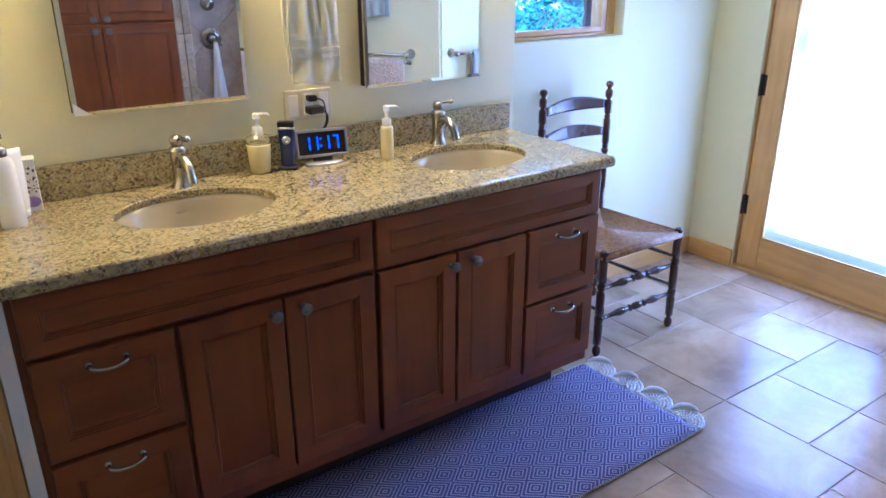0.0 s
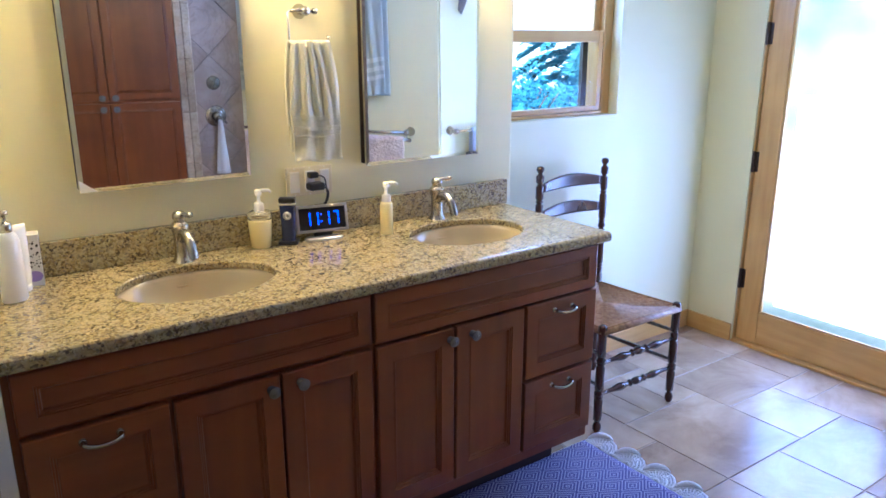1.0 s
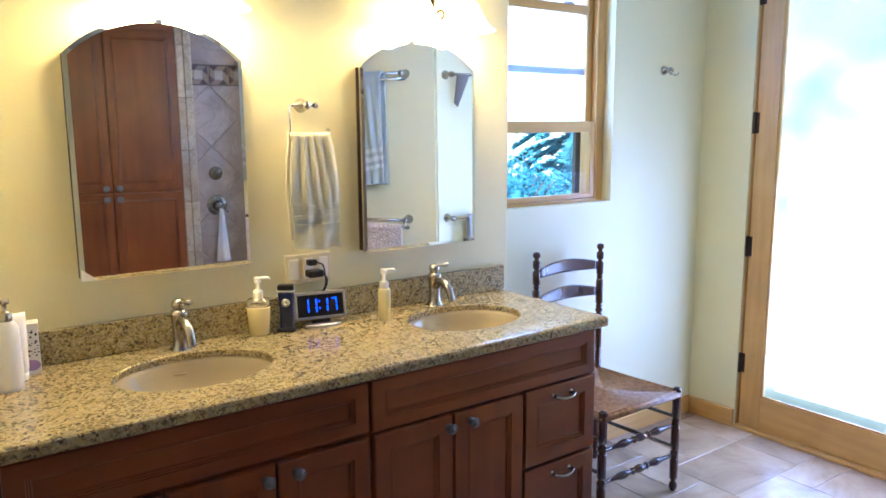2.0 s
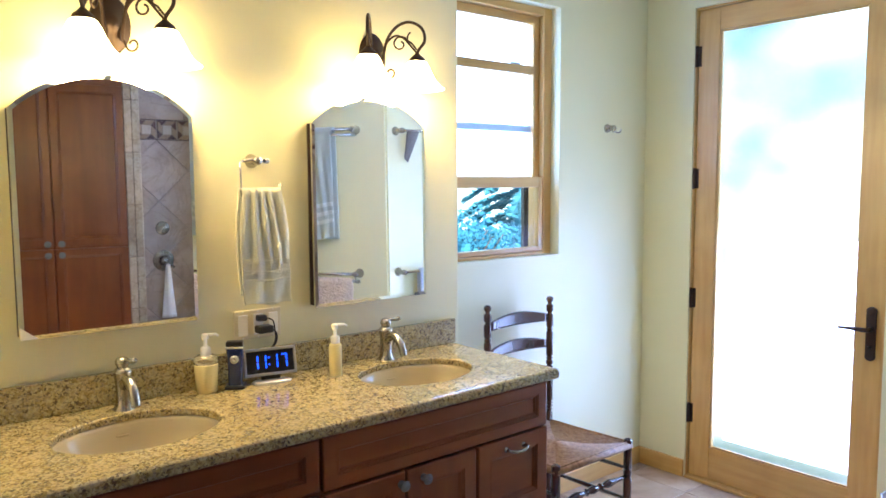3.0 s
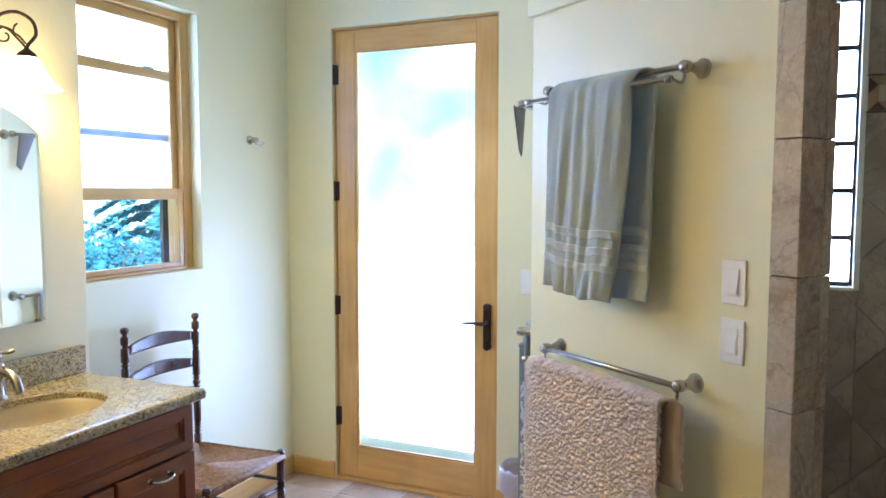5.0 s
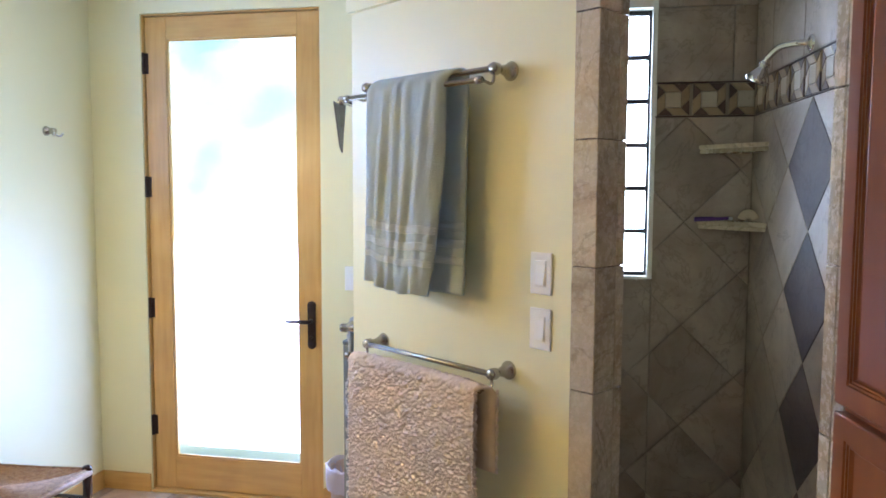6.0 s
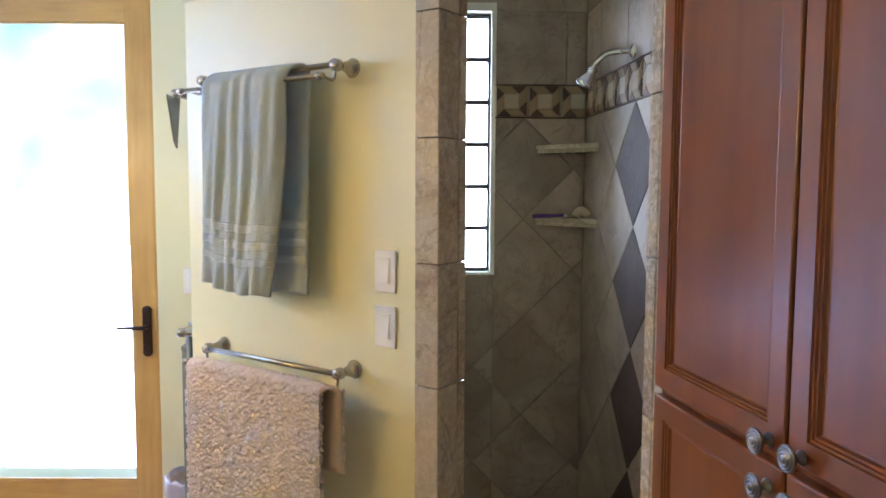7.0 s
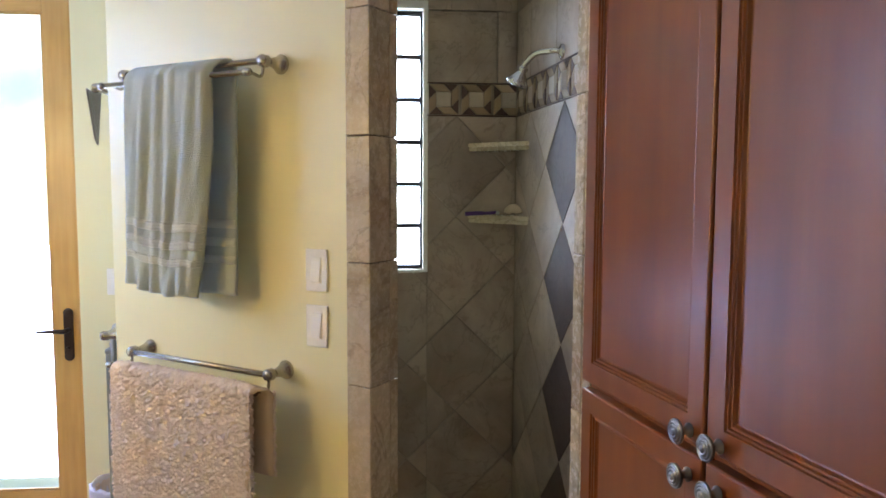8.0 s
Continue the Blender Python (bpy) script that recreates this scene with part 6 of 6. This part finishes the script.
def build_valve():
    v = thing("shower_valve", SHR @ Matrix.Translation((1.330, -0.002, 1.027)), "brushed nickel shower valve with a lever and a small diverter above", "shower valve")
    m = Euler((math.pi / 2, 0, 0)).to_matrix().to_4x4()
    part("escutcheon", turned([(0, 0.012), (0.030, 0.012), (0.058, 0.008), (0.069, 0.003), (0.070, 0)], 34, m), M_NICKEL, v, smooth=True)
    part("hub", turned([(0.030, 0.01), (0.026, 0.035), (0.020, 0.05), (0, 0.052)], 22, m), M_NICKEL, v, smooth=True)
    part("lever", tubed([(0, -0.042, 0), (-0.03, -0.05, -0.022), (-0.058, -0.052, -0.046)], [0.009, 0.008, 0.006], 9), M_NICKEL, v, smooth=True)
    up = Matrix.Translation((0, 0, 0.220)) @ m
    part("diverter", turned([(0.046, 0), (0.046, 0.004), (0.030, 0.010), (0.018, 0.014), (0.015, 0.04), (0, 0.042)], 26, up), M_NICKEL, v, smooth=True)
    part("diverter_lever", tubed([(0, -0.036, 0.220), (0.018, -0.04, 0.198), (0.028, -0.04, 0.185)], 0.006, 8), M_NICKEL, v, smooth=True)
    w = thing("hanging_scrubber", SHR @ Matrix.Translation((1.316, -0.055, 1.005)), "white net cloth hanging from the valve lever", "cloth")
    bm = bmesh.new()
    seg = 20
    rings = []
    for k in range(14):
        f = k / 13
        r = 0.012 + 0.030 * f
        rings.append([bm.verts.new(((r * (1 + 0.25 * math.sin(q * 5 + f * 2))) * math.cos(q), (r * 0.6 * (1 + 0.25 * math.cos(q * 4))) * math.sin(q), -0.36 * f)) for q in (2 * math.pi * i / seg for i in range(seg))])
    for a, b in zip(rings, rings[1:]):
        for i in range(seg):
            j = (i + 1) % seg
            bm.faces.new((a[j], a[i], b[i], b[j]))
    bm.faces.new(rings[0])
    bm.faces.new(rings[-1][::-1])
    part("cloth", bm, M_LACE, w, smooth=True)
    return v


build_valve()


def build_shelf(z, label):
    """Triangular corner shelf of stone with a rounded front."""
    s = thing("corner_shelf", Matrix(), label, "shelf", "corner shelves")
    c0 = Vector((3.050, -0.708))
    for k, (name, cut, low, high) in enumerate((("slab", 0.0, 0.016, 0.033), ("slab_base", 0.004, 0.0, 0.0155))):
        a = c0 + Vector((0, 0.197 - cut))
        b = c0 + Vector((-0.214 + cut, -0.0138))
        bm = prism(bmesh.new(), [tuple(c0), tuple(a), tuple(b)], z + low, z + high)
        bmesh.ops.recalc_face_normals(bm, faces=bm.faces)
        bmesh.ops.bevel(bm, geom=list(bm.edges), offset=0.0025, segments=2, affect="EDGES")
        part(name, bm, M_STONE_JAMB, s)
    return s


build_shelf(1.695, "cream stone corner shelf in the shower, upper")
build_shelf(1.404, "cream stone corner shelf in the shower, lower")
rz = thing("razor", at(2.952, -0.565, 1.4375, -88), "purple-handled razor lying on the stone shelf", "razor")
part("handle", tubed(curve_points([(-0.075, 0, 0.006), (-0.03, 0.003, 0.008), (0.02, 0, 0.009), (0.05, 0, 0.012)], 5), [0.0085] * 8 + [0.0065] * 8, 8), M_PURPLE, rz, smooth=True)
part("head", boxed(0.048, 0.060, -0.020, 0.020, 0.004, 0.016, bevel=0.003), M_SILVER, rz)
sh = thing("seashell", at(2.965, -0.690, 1.437, 62), "small cream fan-shaped shell on the stone shelf", "shell")
bm = bmesh.new()
grid = [[((0.012 + 0.030 * i / 7) * math.cos(q), 0.010 + 0.006 * math.sin(i * 0.4) + 0.002 * math.cos(q * 16), 0.002 + (0.010 + 0.036 * i / 7) * math.sin(q)) for q in [math.pi * (0.08 + 0.84 * j / 20) for j in range(21)]] for i in range(8)]
grid = [[tuple(0.95 * q for q in p) for p in row] for row in grid]
part("shell", sheet(bm, grid, 0.004), M_IVORY, sh, smooth=True)


# ---- tiles: floor ----
def tile_mesh(name, w, h, material, t=0.011, bev=0.0025):
    """A flat tile, w by h, face up, with eased upper edges."""
    me = bpy.data.meshes.new(name)
    x, y = w / 2, h / 2
    v = [(-x, -y, 0), (x, -y, 0), (x, y, 0), (-x, y, 0), (-x, -y, t - bev), (x, -y, t - bev), (x, y, t - bev), (-x, y, t - bev),
         (-x + bev, -y + bev, t), (x - bev, -y + bev, t), (x - bev, y - bev, t), (-x + bev, y - bev, t)]
    f = [(0, 1, 5, 4), (1, 2, 6, 5), (2, 3, 7, 6), (3, 0, 4, 7), (4, 5, 9, 8), (5, 6, 10, 9), (6, 7, 11, 10), (7, 4, 8, 11), (8, 9, 10, 11)]
    me.from_pydata(v, [], f)
    me.materials.append(material)
    return me


floor = thing("floor", Matrix(), "mottled tan travertine floor tiles in mixed sizes", "floor", kind="structure")
U = 0.1625
FX, FY0 = 2.226 - U * 14, 0.990 - U * 16
NX, NY = 22, 26
grid_used = [[False] * NX for _ in range(NY)]
rnd = random.Random(21)
meshes = {}


def lay(ix, iy, w, h):
    for j in range(iy, iy + h):
        for i in range(ix, ix + w):
            grid_used[j][i] = True
    key = (w, h)
    if key not in meshes:
        meshes[key] = tile_mesh("tile", w * U - 0.003, h * U - 0.003, M_TRAV)
    ob = new("tile", meshes[key])
    ob.location = (FX + (ix + w / 2) * U, FY0 + (iy + h / 2) * U, -0.0112 + rnd.uniform(0, 0.0006))
    ob.parent = floor


for ix, iy, w, h in ((14, 16, 2, 2), (14, 18, 3, 3), (17, 18, 2, 2), (16, 16, 3, 2), (11, 15, 3, 3), (11, 18, 3, 2), (19, 17, 3, 2), (14, 14, 2, 2), (12, 20, 2, 3), (17, 20, 3, 2)):
    lay(ix, iy, w, h)
for iy in range(NY):
    for ix in range(NX):
        if grid_used[iy][ix]:
            continue
        options = [(3, 2), (2, 3), (2, 2), (3, 3), (1, 2), (2, 1)]
        rnd.shuffle(options)
        for w, h in options + [(1, 1)]:
            if ix + w <= NX and iy + h <= NY and not any(grid_used[j][i] for j in range(iy, iy + h) for i in range(ix, ix + w)):
                lay(ix, iy, w, h)
                break


# ---- tiles: shower walls ----
def clip_poly(poly, x0, x1, z0, z1):
    """Clip a convex outline of (x, z) to a rectangle."""
    for axis, lim, keep in ((0, x0, 1), (0, x1, -1), (1, z0, 1), (1, z1, -1)):
        out = []
        for i, p in enumerate(poly):
            q = poly[(i + 1) % len(poly)]
            dp, dq = (p[axis] - lim) * keep, (q[axis] - lim) * keep
            if dp >= 0:
                out.append(p)
            if dp * dq < 0:
                t = dp / (dp - dq)
                out.append((p[0] + (q[0] - p[0]) * t, p[1] + (q[1] - p[1]) * t))
        poly = out
        if len(poly) < 3:
            return []
    return poly


def wall_tile(poly, material, parent, m, y=0.0, gap=0.0015, depth=0.011, name="tile"):
    """A tile on a wall: outline of (x, z) shrunk by the joint, face at y, back at y + depth."""
    if len(poly) < 3:
        return None
    area = sum(poly[i][0] * poly[(i + 1) % len(poly)][1] - poly[(i + 1) % len(poly)][0] * poly[i][1] for i in range(len(poly)))
    if abs(area) < 0.0006:
        return None
    if area < 0:
        poly = poly[::-1]
    n = len(poly)

    def inset(d):
        out = []
        for i in range(n):
            a, b, c = Vector(poly[i - 1]), Vector(poly[i]), Vector(poly[(i + 1) % n])
            e1, e2 = (b - a), (c - b)
            if e1.length < 1e-6 or e2.length < 1e-6:
                out.append(b)
                continue
            n1, n2 = Vector((-e1.y, e1.x)).normalized(), Vector((-e2.y, e2.x)).normalized()
            k = n1 + n2
            out.append(b + k * (d / max(0.35, k.dot(n1))))
        return out
    o, f = inset(gap), inset(gap + 0.0018)
    v = [(p.x, y + depth, p.y) for p in o] + [(p.x, y + 0.0016, p.y) for p in o] + [(p.x, y, p.y) for p in f]
    faces = [tuple(range(2 * n, 3 * n))]
    for i in range(n):
        j = (i + 1) % n
        faces += [(i, j, n + j, n + i), (n + i, n + j, 2 * n + j, 2 * n + i)]
    me = bpy.data.meshes.new(name)
    me.from_pydata([tuple(m @ Vector(q)) for q in v], [], faces)
    me.materials.append(material)
    ob = new(name, me)
    ob.parent = parent
    return ob


DG = 0.2045   # half diagonal of a tile
ZB0, ZB1 = 1.838, 1.972


def diamonds(parent, m, x0, x1, z0, z1, ox, oz, dark=None, hole=None):
    i0, i1 = int((x0 - ox) / DG) - 2, int((x1 - ox) / DG) + 2
    k0, k1 = int((z0 - oz) / DG) - 2, int((z1 - oz) / DG) + 2
    for i in range(i0, i1 + 1):
        for k in range(k0, k1 + 1):
            if (i + k) % 2:
                continue
            cx, cz = ox + i * DG, oz + k * DG
            full = [(cx + DG, cz), (cx, cz + DG), (cx - DG, cz), (cx, cz - DG)]
            mt = M_STONE_DARK if dark is not None and i == dark else M_STONE
            if hole:
                hx0, hx1, hz0, hz1 = hole
                for a0, a1, b0, b1 in ((x0, hx0, z0, z1), (hx1, x1, z0, z1), (hx0, hx1, z0, hz0), (hx0, hx1, hz1, z1)):
                    if a1 - a0 > 0.01 and b1 - b0 > 0.01:
                        wall_tile(clip_poly(full, a0, a1, b0, b1), mt, parent, m)
            else:
                wall_tile(clip_poly(full, x0, x1, z0, z1), mt, parent, m)


def mosaic(parent, m, x0, x1):
    """Band of pinwheels: cream squares, tan parallelograms, brown corners."""
    h = ZB1 - ZB0
    zm = (ZB0 + ZB1) / 2
    x = x0
    s = 0.030
    while x < x1 - 0.02:
        cx = x + h / 2
        q = h / 2 - 0.006
        sq = [(cx - s, zm - s), (cx + s, zm - s), (cx + s, zm + s), (cx - s, zm + s)]
        shapes = [(sq, M_MOS_L)]
        for a in range(4):
            ca, sa = math.cos(a * math.pi / 2), math.sin(a * math.pi / 2)
            rot = lambda p: (cx + p[0] * ca - p[1] * sa, zm + p[0] * sa + p[1] * ca)
            shapes.append(([rot(p) for p in ((s, s), (-s, s), (-q, q), (-q + 2 * s, q))], M_MOS_M))
            shapes.append(([rot(p) for p in ((s, s), (-q + 2 * s, q), (q, q))], M_MOS_D))
        for poly, mt in shapes:
            wall_tile(clip_poly(poly, x0, x1, ZB0 + 0.006, ZB1 - 0.006), mt, parent, m, gap=0.0008, y=-0.001)
        x += h
    for z in (ZB0 - 0.001, ZB1 - 0.005):
        wall_tile([(x0, z), (x1, z), (x1, z + 0.006), (x0, z + 0.006)], M_MOS_D, parent, m, gap=0.0004, y=-0.002, name="liner_strip")


# back wall, x runs from y = 0.60 towards -y
back = thing("tiles_back", Matrix(), "tan marbled stone tiles set diagonally on the shower back wall", "tiles", kind="structure")
gx0, gx1, gz0, gz1 = 0.60 + 0.148, 0.60 + 0.345, 1.200, 2.292
diamonds(back, SHB, 0.30, 1.312, 0.0, ZB0, 1.065, ZB0 - DG, hole=(gx0, gx1, gz0, 3.0))
mosaic(back, SHB, gx1, 1.312)
mosaic(back, SHB, 0.30, gx0)
for x0, x1, z0, z1 in ((gx1, 1.231, ZB1, 2.258), (1.231, 1.312, ZB1, 2.258), (gx1, 1.04, 2.258, 2.56), (1.04, 1.312, 2.258, 2.56), (0.30, 0.52, ZB1, 2.258), (0.52, gx0, ZB1, 2.258), (gx0, gx1, gz1, 2.56), (0.3, gx0, 2.258, 2.56), (gx1, 1.312, 2.56, 2.745), (0.3, gx1, 2.56, 2.745)):
    wall_tile([(x0, z0), (x1, z0), (x1, z1), (x0, z1)], M_STONE, back, SHB)

side = thing("tiles_side", Matrix(), "tan stone tiles with a column of dark diamonds on the shower side wall", "tiles", kind="structure")
DX = 0.617
diamonds(side, SHR, 0.002, 1.03, 0.0, ZB0, DX, ZB0 - DG, dark=0)
diamonds(side, SHR, 1.03, 1.55, 0.0, ZB0, 1.347, ZB0 - DG)
mosaic(side, SHR, 0.002, 1.55)
for k, (x0, x1) in enumerate(((0.002, 0.20), (0.20, 0.52), (0.52, 0.84), (0.84, 1.16), (1.16, 1.55))):
    for z0, z1 in ((ZB1, 2.258), (2.258, 2.56), (2.56, 2.745)):
        wall_tile([(x0, z0), (x1, z0), (x1, z1), (x0, z1)], M_STONE, side, SHR)

# jambs of the shower opening
jamb = thing("tiles_jamb", Matrix(), "tan pitted stone tiles on the end of the towel wall", "tiles", kind="structure")
courses = [0.0, 0.37, 0.698, 1.026, 1.354, 1.682, 2.004, 2.33, 2.745]
core = prism(bmesh.new(), [tuple(p) for p in (c + u * (L + 0.001), c + u * 1.024, c + u * 1.024 + n * TH, c + u * (L + 0.001) + n * TH)], 0, H)
bmesh.ops.recalc_face_normals(core, faces=core.faces)
structure("wall_pillar", core, M_GROUT, "grout bed of the tiled end of the towel wall", "wall")
END = TOW @ wall_frame(1.036, 0.0, 0, 1)
for z0, z1 in zip(courses, courses[1:]):
    wall_tile([(L, z0), (1.036, z0), (1.036, z1), (L, z1)], M_STONE_JAMB, jamb, TOW, y=-0.011, depth=0.011)
    wall_tile([(-0.011, z0), (0.082, z0), (0.082, z1), (-0.011, z1)], M_STONE_JAMB, jamb, END, y=0.0005, depth=0.011)
    wall_tile([(0.083, z0), (0.1205, z0), (0.1205, z1), (0.083, z1)], M_STONE_JAMB, jamb, END, y=0.0005, depth=0.011)
jamb2 = thing("tiles_jamb_cabinet", Matrix(), "tan stone tiles on the jamb beside the linen cabinet", "tiles", kind="structure")
JE = CAB @ wall_frame(-0.097, 0.020, 0, -1) @ Matrix.Translation((-0.24, 0, 0))
for z0, z1 in zip(courses, courses[1:]):
    wall_tile([(-0.096, z0 - 0.03 + 0.09), (-0.050, z0 + 0.06), (-0.050, z1 + 0.06), (-0.096, z1 + 0.06)], M_STONE_JAMB, jamb2, CAB, y=0.020, depth=0.012)
    wall_tile([(-0.049, z0 + 0.06), (-0.004, z0 + 0.06), (-0.004, z1 + 0.06), (-0.049, z1 + 0.06)], M_STONE_JAMB, jamb2, CAB, y=0.020, depth=0.012)
    wall_tile([(0.0, z0 + 0.06), (0.24, z0 + 0.06), (0.24, z1 + 0.06), (0.0, z1 + 0.06)], M_STONE_JAMB, jamb2, JE, y=0.0, depth=0.011)

# ---- glass block window ----
gb = thing("window_2", Matrix(), "narrow column of wavy glass blocks in the shower wall", "window", kind="structure")
for k in range(6):
    z0 = 1.222 + 0.1725 * k
    p = part("glass_block", boxed(3.100, 3.190, -0.318, -0.150, z0 + 0.003, z0 + 0.157, bevel=0.008), M_BLOCK, gb)
    p.visible_shadow = False
bm = bmesh.new()
for k in range(7):
    z0 = 1.222 + 0.1725 * k
    box(bm, 3.098, 3.19, -0.318, -0.150, z0 - 0.0150, z0 + 0.0025)
box(bm, 3.098, 3.19, -0.328, -0.3185, 1.212, 2.26)
part("mortar", bm, M_BLACK, gb, "dark joints")
bm = bmesh.new()
box(bm, 3.0525, 3.19, -0.3505, -0.3285, 1.20, 2.295)
box(bm, 3.0525, 3.19, -0.328, -0.149, 1.194, 1.209)
box(bm, 3.0525, 3.19, -0.328, -0.149, 2.262, 2.30)
part("reveal", bm, M_WHITE, gb, "white reveal")
